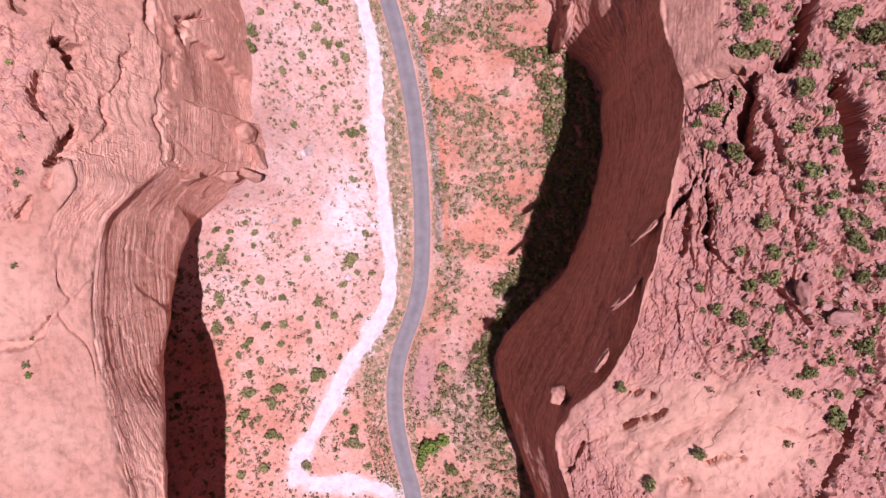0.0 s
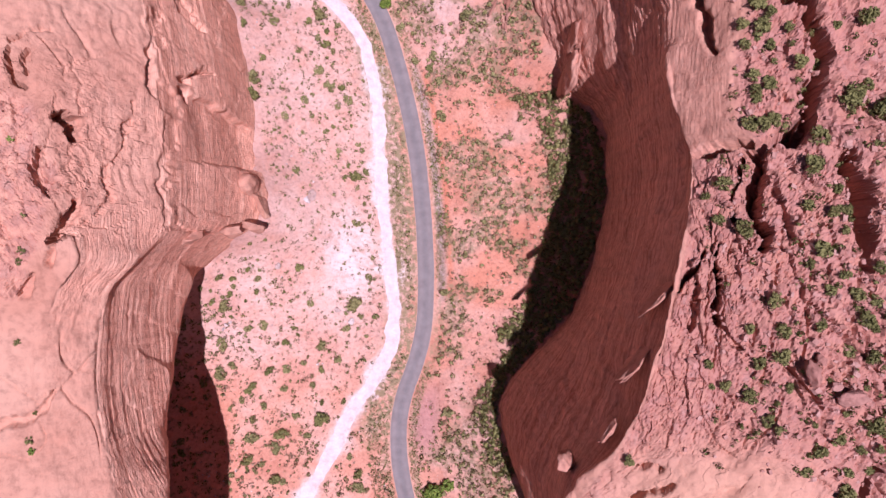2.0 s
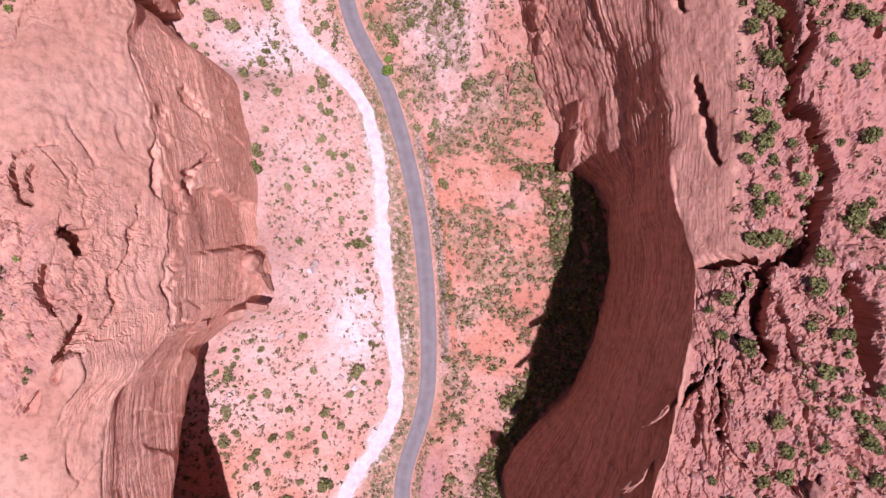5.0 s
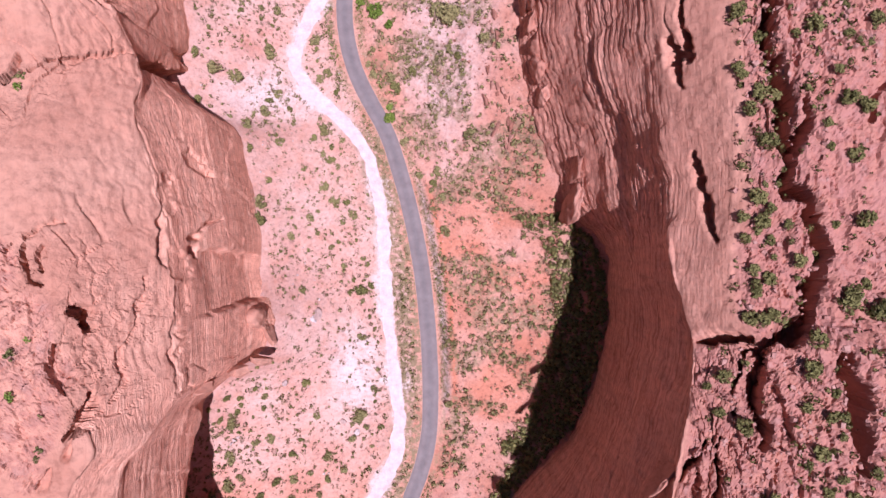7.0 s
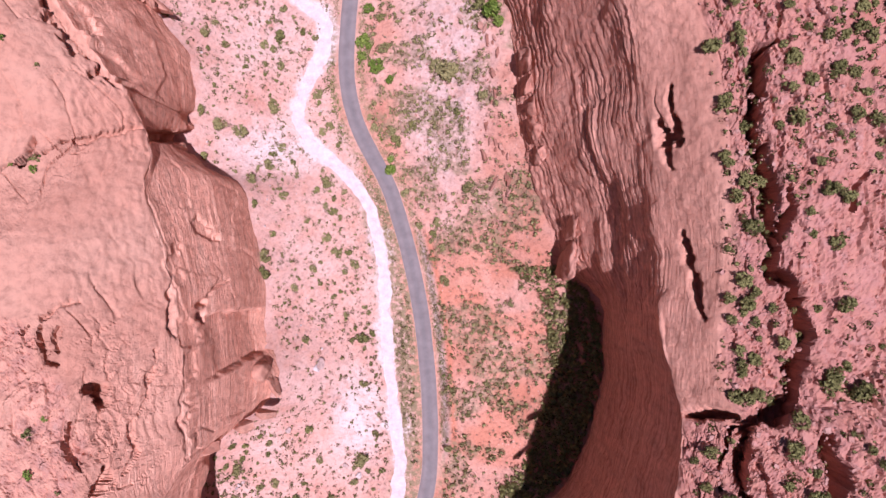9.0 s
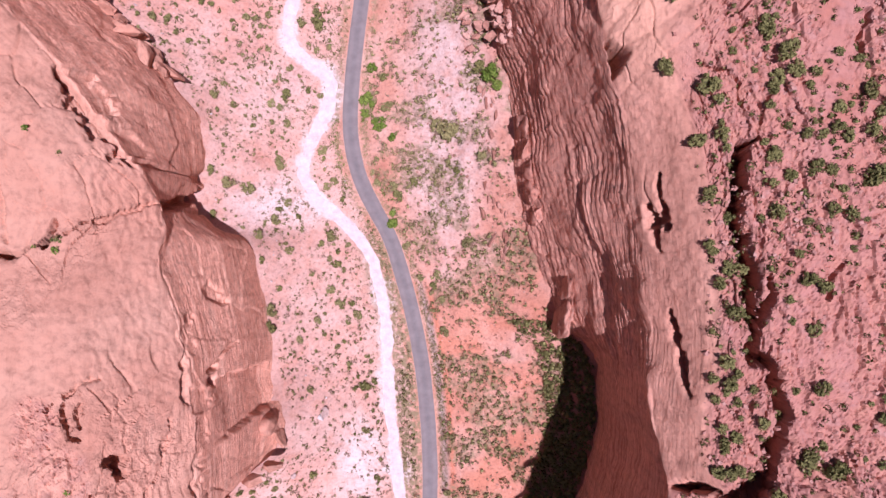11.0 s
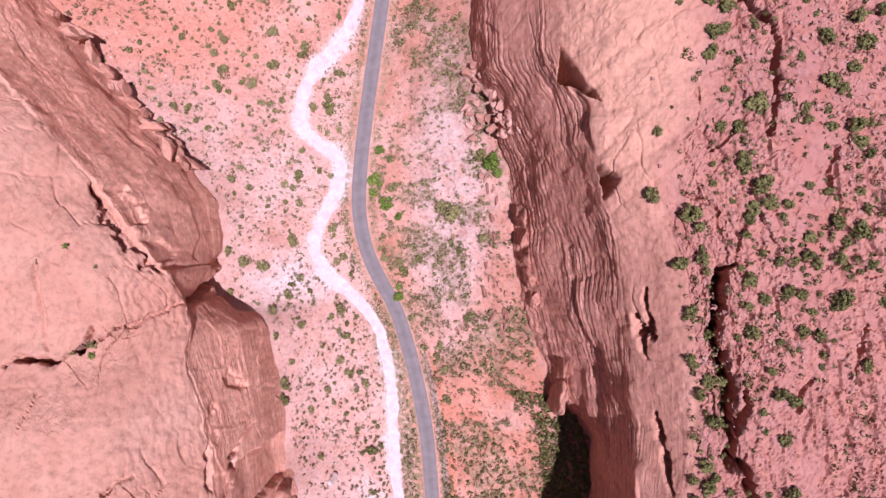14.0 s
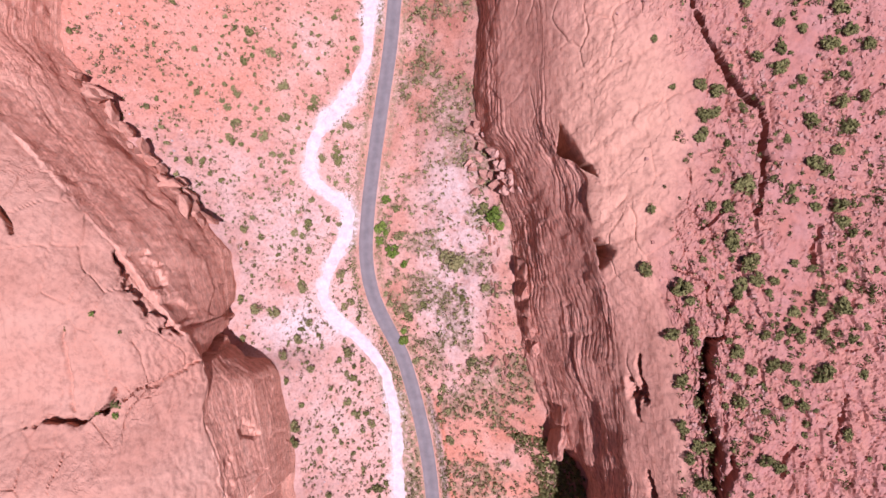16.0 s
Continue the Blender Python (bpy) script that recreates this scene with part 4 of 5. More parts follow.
def leaf_cloud(rng, centres, radii, count, size):
    """Small leaf quads scattered over the skins of clumps: points and faces."""
    n = len(centres) * count
    c = np.repeat(centres, count, 0)
    r = np.repeat(radii, count)
    d = rng.normal(size=(n, 3))
    d /= np.linalg.norm(d, axis=1, keepdims=True)
    p = c + d * (r * rng.uniform(0.55, 1.05, n))[:, None]
    a = np.cross(d, rng.normal(size=(n, 3)))
    a /= np.linalg.norm(a, axis=1, keepdims=True)
    tilt = d * rng.uniform(-0.6, 0.6, (n, 1))
    b2 = np.cross(d, a) + tilt
    s = size * rng.uniform(0.6, 1.3, (n, 1))
    v = np.stack([p - a * s * 0.45, p + b2 * s, p + a * s * 0.45, p - b2 * s * 0.7], 1).reshape(-1, 3)
    f = np.arange(n * 4).reshape(-1, 4).tolist()
    return v, f


def stem_mesh(rng, tips):
    """Tapered five-sided stems that spread from the root to the tips."""
    v, f = [], []
    for tip in tips:
        mid = tip * 0.5 + np.array([*rng.normal(0, 0.06, 2), 0.06])
        base = len(v)
        for c, r in ((np.array([0, 0, -0.12]), 0.05), (mid, 0.032), (tip, 0.012)):
            for k in range(5):
                w = 2 * math.pi * k / 5
                v.append((c[0] + r * math.cos(w), c[1] + r * math.sin(w), c[2]))
        for ring in (0, 5):
            for k in range(5):
                f.append((base + ring + k, base + ring + (k + 1) % 5, base + ring + 5 + (k + 1) % 5, base + ring + 5 + k))
    return v, f


def shrub(name, seed, leaves, clumps, count, height, label, group):
    """A shrub of radius about 1: spreading stems under a loose crown of leaf clumps."""
    rng = np.random.default_rng(seed)
    w = rng.uniform(0, 2 * math.pi, clumps)
    r = np.sqrt(rng.uniform(0, 1, clumps)) * 0.78
    c = np.stack([r * np.cos(w) * rng.uniform(0.7, 1.15), r * np.sin(w) * rng.uniform(0.7, 1.15), height * (0.3 + 0.55 * (1 - r ** 2) * rng.uniform(0.6, 1.1, clumps))], 1)
    thing = new(name)
    v, f = leaf_cloud(rng, c, rng.uniform(0.2, 0.36, clumps), count, 0.17)
    soup("crown", v, f, leaves, thing)
    v, f = stem_mesh(rng, c[:7])
    soup("stem", v, f, BARK, thing)
    return tagged(thing, label, "shrub", group)


def plant(kinds, places, height_of, seed, sink=0.1):
    """Stand copies of the kinds at the places (x, y, radius)."""
    rng = np.random.default_rng(seed)
    for i, (x, y, r) in enumerate(places):
        m = pose(x, y, height_of(x, y) - sink, 0, 0, rng.uniform(0, 360)) @ Matrix.Diagonal((r, r * rng.uniform(0.8, 1.1), r * rng.uniform(0.8, 1.05), 1))
        if i < len(kinds):
            kinds[i].matrix_basis = m
        else:
            c = copy_thing(kinds[i % len(kinds)], Matrix())
            c.matrix_basis = m


MESA_SHRUBS = [(62.2, 50.7, 1.2), (62.7, 47.6, 1.4), (61.2, 40.7, 1.7), (63.7, 40.6, 1.5), (65.7, 41.4, 1.4), (78.8, 44.0, 2.1), (85.4, 42.8, 2.5), (72.1, 37.0, 2.0), (69.8, 31.4, 1.8), (80.1, 32.7, 1.4), (55.8, 28.6, 1.7), (53.3, 26.1, 1.0), (74.5, 26.8, 1.0), (74.9, 22.5, 1.1), (73.0, 22.4, 1.3), (69.2, 23.7, 1.1), (54.5, 21.3, 1.2), (58.2, 19.3, 1.9), (74.7, 18.7, 0.9), (71.2, 15.1, 1.6), (69.3, 12.4, 1.1), (74.8, 10.3, 1.0), (81.1, 11.7, 1.2), (72.9, 7.3, 1.4), (77.3, 6.6, 1.4), (81.2, 5.3, 1.2), (84.1, 2.9, 1.3), (79.3, 1.8, 1.6), (81.1, 0.1, 1.1), (70.9, 0.7, 1.2)]
MESA_SHRUBS += [(62.8, 5.2, 1.6), (64.6, -0.5, 1.6), (59.1, -0.5, 1.0), (64.3, -5.6, 1.6), (76.5, -4.4, 1.3), (84.1, -4.4, 1.5), (51.8, -7.7, 1.0), (60.9, -7.2, 1.4), (55.1, -12.1, 1.2), (52.8, -12.5, 0.7), (59.2, -13.9, 1.5), (66.1, -11.9, 1.0), (62.6, -18.6, 1.4), (64.0, -20.0, 0.9), (85.2, -11.7, 1.2), (87.9, -17.9, 1.0), (72.1, -24.3, 1.3), (69.7, -28.5, 1.2), (38.0, -29.5, 1.1), (78.6, -33.9, 2.1), (52.5, -42.0, 1.3), (44.3, -50.3, 1.5), (80.0, -24.0, 0.9), (83.3, -23.6, 0.9), (59.4, 105.0, 1.7), (72.8, 100.5, 1.8), (79.1, 98.4, 1.0), (84.6, 101.1, 1.4), (59.6, 93.1, 1.4), (60.3, 91.6, 1.1)]
MESA_SHRUBS += [(63.7, 87.7, 1.9), (61.7, 84.4, 1.7), (79.4, 85.5, 1.8), (82.8, 84.0, 1.6), (77.1, 91.2, 1.0), (69.9, 99.1, 1.0), (65.0, 77.7, 2.1), (80.9, 74.0, 1.5), (75.9, 80.6, 0.9), (76.5, 76.0, 0.9), (63.6, 66.0, 1.7), (82.7, 61.0, 1.8), (77.6, 59.9, 1.0), (60.9, 61.9, 1.4), (64.1, 60.7, 1.9), (68.7, 60.0, 1.1), (60.9, 57.4, 1.3), (75.2, 53.0, 1.6), (70.2, 52.6, 1.4), (65.2, 48.8, 1.4), (62.6, 45.8, 1.1), (79.9, 46.0, 1.8), (83.3, 47.8, 1.2), (65.4, 176.6, 2.0), (64.1, 170.3, 1.4), (93.5, 174.8, 2.3), (103.1, 173.3, 2.3), (100.3, 167.0, 1.7), (87.5, 170.0, 1.3), (94.1, 163.6, 2.0)]
MESA_SHRUBS += [(96.8, 161.4, 1.7), (87.7, 156.5, 1.4), (88.3, 153.7, 1.1), (75.5, 157.3, 2.8), (80.3, 158.0, 1.7), (66.4, 151.7, 1.4), (68.1, 161.3, 1.0), (99.7, 152.1, 2.2), (100.2, 147.9, 1.9), (71.5, 142.4, 2.5), (51.5, 151.0, 1.2), (50.1, 134.5, 2.0), (59.1, 130.0, 2.5), (61.1, 126.5, 1.3), (75.4, 136.8, 2.5), (77.4, 132.6, 1.9), (82.1, 132.3, 1.4), (74.0, 131.2, 1.7), (80.7, 129.1, 1.2), (57.2, 117.3, 2.0), (61.7, 118.7, 1.7), (79.4, 118.1, 1.4), (94.1, 127.8, 1.9), (99.3, 125.7, 2.5), (96.4, 122.9, 1.4), (87.6, 136.8, 1.1), (92.3, 135.4, 1.1), (100.3, 135.4, 1.2), (72.6, 113.3, 1.9), (81.0, 110.6, 1.6)]
MESA_SHRUBS += [(85.0, 109.9, 1.4), (94.3, 108.6, 2.4), (88.6, 117.4, 1.4), (101.9, 117.5, 1.4), (63.5, 99.2, 1.3), (88.8, 99.8, 1.6), (97.4, 194.8, 2.1), (102.4, 198.5, 1.8), (107.6, 194.7, 1.8), (85.0, 188.9, 2.1), (79.1, 192.0, 1.4), (90.9, 185.9, 1.4), (64.3, 184.6, 1.7), (68.8, 183.0, 1.8), (68.2, 177.0, 1.5), (101.2, 179.8, 1.8), (107.0, 181.3, 1.5), (65.2, 171.7, 1.4), (56.9, 183.9, 0.9), (52.0, 197.0, 0.9), (99.4, 204.5, 2.1), (84.8, 200.9, 1.4)]
FLOOR_SHRUBS = [(-61.4, 70.2, 2.7), (-59.5, 77.5, 1.4), (-40.9, 71.6, 1.8), (-34.0, 66.7, 2.0), (-31.1, 40.3, 2.5), (-49.7, 41.3, 1.4), (-31.1, 24.1, 1.8), (-49.7, 9.0, 1.8), (-32.1, -3.7, 3.1), (-46.8, -3.3, 1.6), (-63.4, 1.2, 1.2), (-62.4, -10.6, 1.8), (-67.3, -11.5, 1.6), (-55.6, -16.8, 1.6), (-43.4, -18.4, 2.2), (-35.0, -12.5, 1.4), (-61.4, -26.8, 2.0), (-55.6, -26.2, 1.6), (-49.7, -24.3, 1.2), (-43.8, -26.8, 1.6), (-37.9, -23.3, 1.8), (-46.8, -32.1, 1.4), (-67.3, -32.1, 1.8), (-56.5, -33.1, 1.4), (-63.4, -38.9, 1.6), (-43.8, -43.8, 3.1), (-52.6, -42.8, 1.6), (-67.3, -49.7, 2.3), (-57.5, -48.7, 2.7), (-59.5, -53.6, 2.3)]
FLOOR_SHRUBS += [(-48.7, -49.7, 1.6), (-59.5, -64.4, 2.5), (-62.4, -76.1, 2.5), (-47.7, -75.7, 2.0), (-31.1, -63.4, 2.0), (-31.1, -68.3, 2.5), (-26.2, -76.1, 1.6), (-36.0, -37.9, 1.2), (-73.5, -3.6, 2.5), (-76.3, -16.8, 2.3), (-73.5, 6.2, 1.5), (-77.3, -27.2, 2.3), (-73.5, -24.4, 1.7), (-68.8, -33.8, 1.5), (-66.9, -43.6, 1.7), (-70.7, -36.7, 1.3), (-68.8, -57.4, 2.3), (-77.3, -51.2, 1.1), (-74.4, -39.5, 1.1), (-61.4, 64.6, 2.8), (-43.4, 95.9, 2.8), (-57.2, 90.7, 1.8), (-41.5, 85.7, 2.0), (-43.6, 76.3, 1.8), (-39.3, 70.4, 1.8), (-36.1, 70.9, 1.6), (-61.8, 122.0, 2.4), (-59.0, 108.3, 1.8), (-62.0, 105.8, 1.6), (-47.0, 127.8, 2.0)]
FLOOR_SHRUBS += [(-59.7, 137.6, 1.8), (-64.8, 87.7, 1.7), (-77.8, 114.8, 3.0), (-72.2, 113.3, 2.7), (-82.5, 119.0, 1.9), (-67.6, 96.2, 2.3), (-62.8, 101.9, 2.3), (-81.7, 103.9, 1.7), (-69.9, 204.1, 2.6), (-69.5, 191.2, 2.4), (-58.6, 195.5, 2.2), (-77.2, 183.2, 2.4), (-73.9, 176.1, 1.7), (-59.8, 148.3, 2.6), (-54.3, 175.0, 2.0), (-43.4, 188.0, 1.7), (-47.8, 175.0, 3.5), (-62.1, 123.9, 2.2), (-87.5, 187.9, 2.5), (-88.6, 180.6, 1.9), (-112.9, 184.7, 1.3), (-118.1, 192.4, 1.5), (-98.2, 172.1, 1.9), (-103.5, 162.7, 1.9), (-102.4, 172.1, 1.9), (-93.0, 150.1, 1.7), (-82.4, 145.9, 2.1), (-74.8, 217.0, 2.3), (-85.0, 213.1, 2.1), (-57.6, 198.9, 2.1)]
FLOOR_SHRUBS += [(-45.0, 188.7, 1.8), (-83.1, 225.0, 2.6), (-87.5, 199.9, 2.0), (-151.3, 218.3, 2.2), (-144.7, 219.4, 1.5), (-89.8, 182.4, 1.8), (-10.6, 80.4, 1.6), (-5.7, 77.5, 1.8), (-2.7, 72.6, 1.8), (-1.8, 60.8, 2.0), (3.1, -76.1, 2.7), (0.2, -40.9, 1.8), (-0.8, 0.2, 1.8), (-18.7, 111.0, 2.6), (-26.6, 115.9, 1.8), (-28.5, 119.8, 1.2), (-12.8, 115.8, 1.8), (-4.2, 81.6, 1.8), (6.4, 93.3, 2.3), (2.8, 119.1, 1.7), (11.4, 123.8, 2.3), (-22.7, 143.6, 2.2), (-23.8, 154.5, 1.7), (-20.5, 114.2, 2.0), (-16.1, 92.2, 1.7), (10.5, 154.2, 2.9), (0.1, 133.3, 4.2), (-4.1, 135.3, 2.9)]
GREEN_SHRUBS = [(-4.7, -68.9, 4.3), (0.2, -66.0, 2.8), (-7.7, -73.9, 2.4), (-21.0, 100.7, 2.8), (-25.6, 137.2, 3.2), (-20.7, 132.2, 2.0), (-20.9, 104.6, 2.0), (-28.4, 158.5, 2.2), (-30.6, 147.1, 3.1), (-28.4, 144.9, 2.0), (-31.0, 141.6, 2.2), (14.5, 151.8, 4.2), (16.6, 147.7, 2.5)]
WEST_TOP_SHRUBS = [(-84.3, 15.3, 1.0), (-87.2, 37.5, 0.9), (-87.5, -18.9, 0.7), (-87.4, -24.2, 1.0), (-86.9, -26.5, 0.9), (-88.2, -3.5, 0.8), (-89.7, 34.6, 1.4), (-89.3, 26.4, 1.3), (-85.4, 13.1, 0.9), (-83.7, 22.2, 0.7), (-97.2, 92.1, 1.2), (-98.9, 94.4, 1.7), (-97.0, 94.8, 1.2), (-101.8, 121.5, 1.0), (-108.6, 117.7, 1.0), (-95.5, 115.7, 0.9), (-102.0, 92.8, 0.9)]

mesa_kinds = [shrub("juniper_shrub", 100 + i, JUNIPER, 24 + 2 * i, 21, 0.95, "dark green juniper shrub among broken rocks on the mesa", "shrubs on the east mesa") for i in range(5)]
floor_kinds = [shrub("desert_shrub", 200 + i, (SAGE, JUNIPER)[i % 3 == 1], 22 + 2 * i, 21, 0.8, "olive green desert shrub rooted in red canyon soil", "shrubs on the canyon floor") for i in range(6)]
green_kinds = [shrub("green_shrub", 300 + i, FRESH, 26, 26, 0.7, "fresh green bush growing beside the asphalt road", "green bushes by the road") for i in range(3)]
crack_kinds = [shrub("crack_shrub", 400 + i, (JUNIPER, FRESH)[i % 2], 18, 22, 0.8, "small green shrub growing from a slickrock crack", "shrubs on the west domes") for i in range(3)]
FLOOR_Z = lambda x, y: float(ground_z(np.array([x]), np.array([y]))[0])


def spread(taken, count, seed, box, keep, gap, small, large):
    """More places (x, y, radius) in a box, in loose clumps, clear of those taken."""
    rng = np.random.default_rng(seed)
    got = []
    for _ in range(count * 60):
        if len(got) >= count:
            break
        x, y = rng.uniform(box[0], box[1]), rng.uniform(box[2], box[3])
        if rng.uniform() > keep(np.array([x]), np.array([y]))[0]:
            continue
        if all((x - a) ** 2 + (y - c) ** 2 > gap * gap for a, c, _ in taken + got):
            got.append((x, y, small + (large - small) * rng.uniform() ** 2))
    return got


more_mesa = spread(MESA_SHRUBS, 310, 51, (60, 124, -45, 228), lambda x, y: (x > at_y(EAST_HIGH, y)[0] + 5) * (1 - slick_at(x, y)) * step(-0.3, 0.4, fbm(x * 0.06, y * 0.04, 0, 65, 3)), 2.4, 0.8, 2.2)
more_floor = spread(FLOOR_SHRUBS, 240, 52, (-120, -20, -90, 235), lambda x, y: (x > at_y(WEST_LOW, y)[0] + 3) * (x < ROAD_X(y) - 9) * (to_line(x, y, TRACK[::4].tolist())[0] > 4) * step(-0.4, 0.4, fbm(x * 0.07, y * 0.07, 0, 61, 3)), 2.4, 0.8, 1.8)
far_mesa = more_mesa[300 - len(MESA_SHRUBS):]
plant(mesa_kinds, ([(x, y, r * 1.25) for x, y, r in MESA_SHRUBS] + more_mesa)[:300], lambda x, y: top_z(east, x, y), 1)
plant(floor_kinds, [(x, y, r * 1.05) for x, y, r in FLOOR_SHRUBS] + more_floor, FLOOR_Z, 2)
plant(green_kinds, GREEN_SHRUBS, FLOOR_Z, 3)
plant(crack_kinds, WEST_TOP_SHRUBS, lambda x, y: top_z(west, x, y), 4)


# ---- low scrub, grass and stones nobody could count ----
def scatter(rng, n, x0, x1, y0, y1, keep):
    x, y = rng.uniform(x0, x1, n), rng.uniform(y0, y1, n)
    ok = rng.uniform(0, 1, n) < np.asarray(keep(x, y), float)
    return x[ok], y[ok]


def tufts(name, seed, x, y, z, r, leaves, count, label, category):
    """Many low plants as one mesh."""
    rng = np.random.default_rng(seed)
    c = np.stack([x, y, z + r * 0.35], 1)
    n = len(c) * count
    cc, rr = np.repeat(c, count, 0), np.repeat(r, count)
    d = rng.normal(size=(n, 3))
    d /= np.linalg.norm(d, axis=1, keepdims=True)
    d[:, 2] = np.abs(d[:, 2]) * 0.6 - 0.15
    p = cc + d * (rr * rng.uniform(0.35, 1.0, n))[:, None]
    a = np.cross(d, rng.normal(size=(n, 3)))
    a /= np.linalg.norm(a, axis=1, keepdims=True) + 1e-6
    b2 = np.cross(d, a)
    b2 /= np.linalg.norm(b2, axis=1, keepdims=True) + 1e-6
    s = (rr * rng.uniform(0.3, 0.52, n) * min(1.0, (20 / count) ** 0.5))[:, None]
    v = np.stack([p - a * s * 0.6, p + b2 * s, p + a * s * 0.6, p - b2 * s * 0.7], 1).reshape(-1, 3)
    return tagged(soup(name, v, np.arange(n * 4).reshape(-1, 4).tolist(), leaves), label, category, kind="stuff")


def on_floor(x, y):
    wx, _ = at_y(WEST_LOW, y)[:2]
    ex, _ = at_y(EAST_LOW, y)[:2]
    off = x - ROAD_X(y)
    track = to_line(x, y, TRACK[::4].tolist())[0]
    return (x > wx + 1.5) & (x < ex - 1) & (np.abs(off) > 4.4) & (track > 3.2), off, track


def west_keep(x, y):
    ok, off, track = on_floor(x, y)
    clump = step(-0.25, 0.45, fbm(x * 0.09, y * 0.09, 0, 61, 3))
    return ok * (off < 0) * (0.3 + 0.4 * clump) * (0.45 + 0.55 * (1 - step(150, 200, y) * 0.6))


def east_keep(x, y):
    ok, off, track = on_floor(x, y)
    clump = step(-0.4, 0.3, fbm(x * 0.08, y * 0.12, 0, 63, 3))
    return ok * (off > 6) * (0.2 + 0.8 * clump) * (1 - np.exp(-(((off - 9) / 5.5) ** 2 + ((y + 45) / 13) ** 2) ** 2))


def behind_rim(x, y, gap=2.5):
    rx, _, dx, _ = at_y(EAST_HIGH, y)
    return x > np.where(y > 36, dx - 0.5, rx + gap)


def mesa_keep(x, y):
    return behind_rim(x, y) * (1 - slick_at(x, y)) * (0.15 + 0.75 * step(-0.2, 0.4, fbm(x * 0.07, y * 0.05, 0, 65, 3)))


rng = np.random.default_rng(5)
x, y = scatter(rng, 42000, -150, -8, -95, 250, west_keep)
r = rng.uniform(0.1, 1.0, len(x)) ** 2.2 * 1.0 + 0.32
dry = rng.uniform(0, 1, len(x)) < 0.52
tufts("sagebrush_west", 6, x[~dry], y[~dry], ground_z(x[~dry], y[~dry]), r[~dry], SAGE, 16, "scattered low sagebrush on pale red soil", "sagebrush")
tufts("dry_brush_west", 16, x[dry], y[dry], ground_z(x[dry], y[dry]), r[dry] * 0.8, DRY, 14, "small dry brown tufts on pale red soil", "dry brush")
x, y = scatter(rng, 18000, -34, 54, -95, 250, east_keep)
r = rng.uniform(0.2, 1.0, len(x)) ** 1.6 * 1.1 + 0.46
dry = rng.uniform(0, 1, len(x)) < 0.38
tufts("sagebrush_east", 7, x[~dry], y[~dry], ground_z(x[~dry], y[~dry]), r[~dry], SAGE, 18, "dense grey-green sagebrush on the talus slope", "sagebrush")
tufts("dry_brush_east", 17, x[dry], y[dry], ground_z(x[dry], y[dry]), r[dry] * 0.7, DRY, 14, "dry brown tufts on the talus slope", "dry brush")
y = rng.uniform(-95, 250, 11000)
off = np.where(rng.uniform(0, 1, 11000) < 0.72, -rng.uniform(3.5, 11, 11000), rng.uniform(3.5, 6.5, 11000))
x = ROAD_X(y) + off
ok = (to_line(x, y, TRACK[::4].tolist())[0] > 2.3) & (rng.uniform(0, 1, 11000) < step(-0.5, 0.3, fbm(x * 0.1, y * 0.06, 0, 81, 3)) * np.where(y < 100, 1, 0.45))
x, y = x[ok], y[ok]
tufts("verge_grass", 8, x, y, ground_z(x, y), rng.uniform(0.25, 0.6, len(x)), SAGE, 10, "dry olive grass along the road verge", "grass")
y = np.concatenate([rng.uniform(96, 168, 1500), rng.uniform(20, 60, 200), rng.uniform(-92, -68, 500)])
x = ROAD_X(y) + np.where(rng.uniform(0, 1, len(y)) < 0.75, rng.uniform(4.2, 8.5, len(y)), -rng.uniform(4.2, 7, len(y)))
ok = (to_line(x, y, TRACK[::4].tolist())[0] > 2.6) & (rng.uniform(0, 1, len(y)) < step(-0.3, 0.4, fbm(x * 0.1, y * 0.07, 0, 85, 3)))
tufts("verge_greenery", 14, x[ok], y[ok], ground_z(x[ok], y[ok]), rng.uniform(0.3, 0.8, ok.sum()), FRESH, 12, "fresh green grass and weeds beside the asphalt", "grass")
x, y = scatter(rng, 4200, 52, 125, -70, 230, mesa_keep)
z = np.array([top_z(east, a, c) for a, c in zip(x, y)])
fx, fy, fr = np.array(far_mesa).T
tufts("mesa_brush", 19, fx, fy, np.array([top_z(east, a, c) for a, c in zip(fx, fy)]), fr, JUNIPER, 70, "clumps of dark green brush between mesa rocks", "brush")
tufts("mesa_scrub", 9, x, y, z, rng.uniform(0.3, 1.0, len(x)) ** 1.5 + 0.3, JUNIPER, 14, "low dark scrub between rocks on the mesa", "scrub")


def stones(name, seed, x, y, z, r, mat, label):
    """Loose angular stones as one mesh: dented six-sided lumps."""
    rng = np.random.default_rng(seed)
    box = np.array([(-1, -1, -1), (1, -1, -1), (1, 1, -1), (-1, 1, -1), (-0.7, -0.7, 1), (0.7, -0.7, 1), (0.7, 0.7, 1), (-0.7, 0.7, 1)], float)
    quads = np.array([(0, 3, 2, 1), (4, 5, 6, 7), (0, 1, 5, 4), (1, 2, 6, 5), (2, 3, 7, 6), (3, 0, 4, 7)])
    n = len(x)
    p = box[None] * (1 + rng.uniform(-0.4, 0.35, (n, 8, 1))) * rng.uniform(0.5, 1.1, (n, 1, 3)) * np.array([1, 1, 0.6])
    w = rng.uniform(0, 2 * math.pi, n)
    cw, sw = np.cos(w)[:, None], np.sin(w)[:, None]
    q = np.stack([p[..., 0] * cw - p[..., 1] * sw, p[..., 0] * sw + p[..., 1] * cw, p[..., 2] + 0.25], -1) * r[:, None, None]
    q += np.stack([x, y, z], 1)[:, None, :]
    f = (np.arange(n)[:, None, None] * 8 + quads[None]).reshape(-1, 4).tolist()
    return tagged(soup(name, q.reshape(-1, 3), f, mat), label, "stones", kind="stuff")


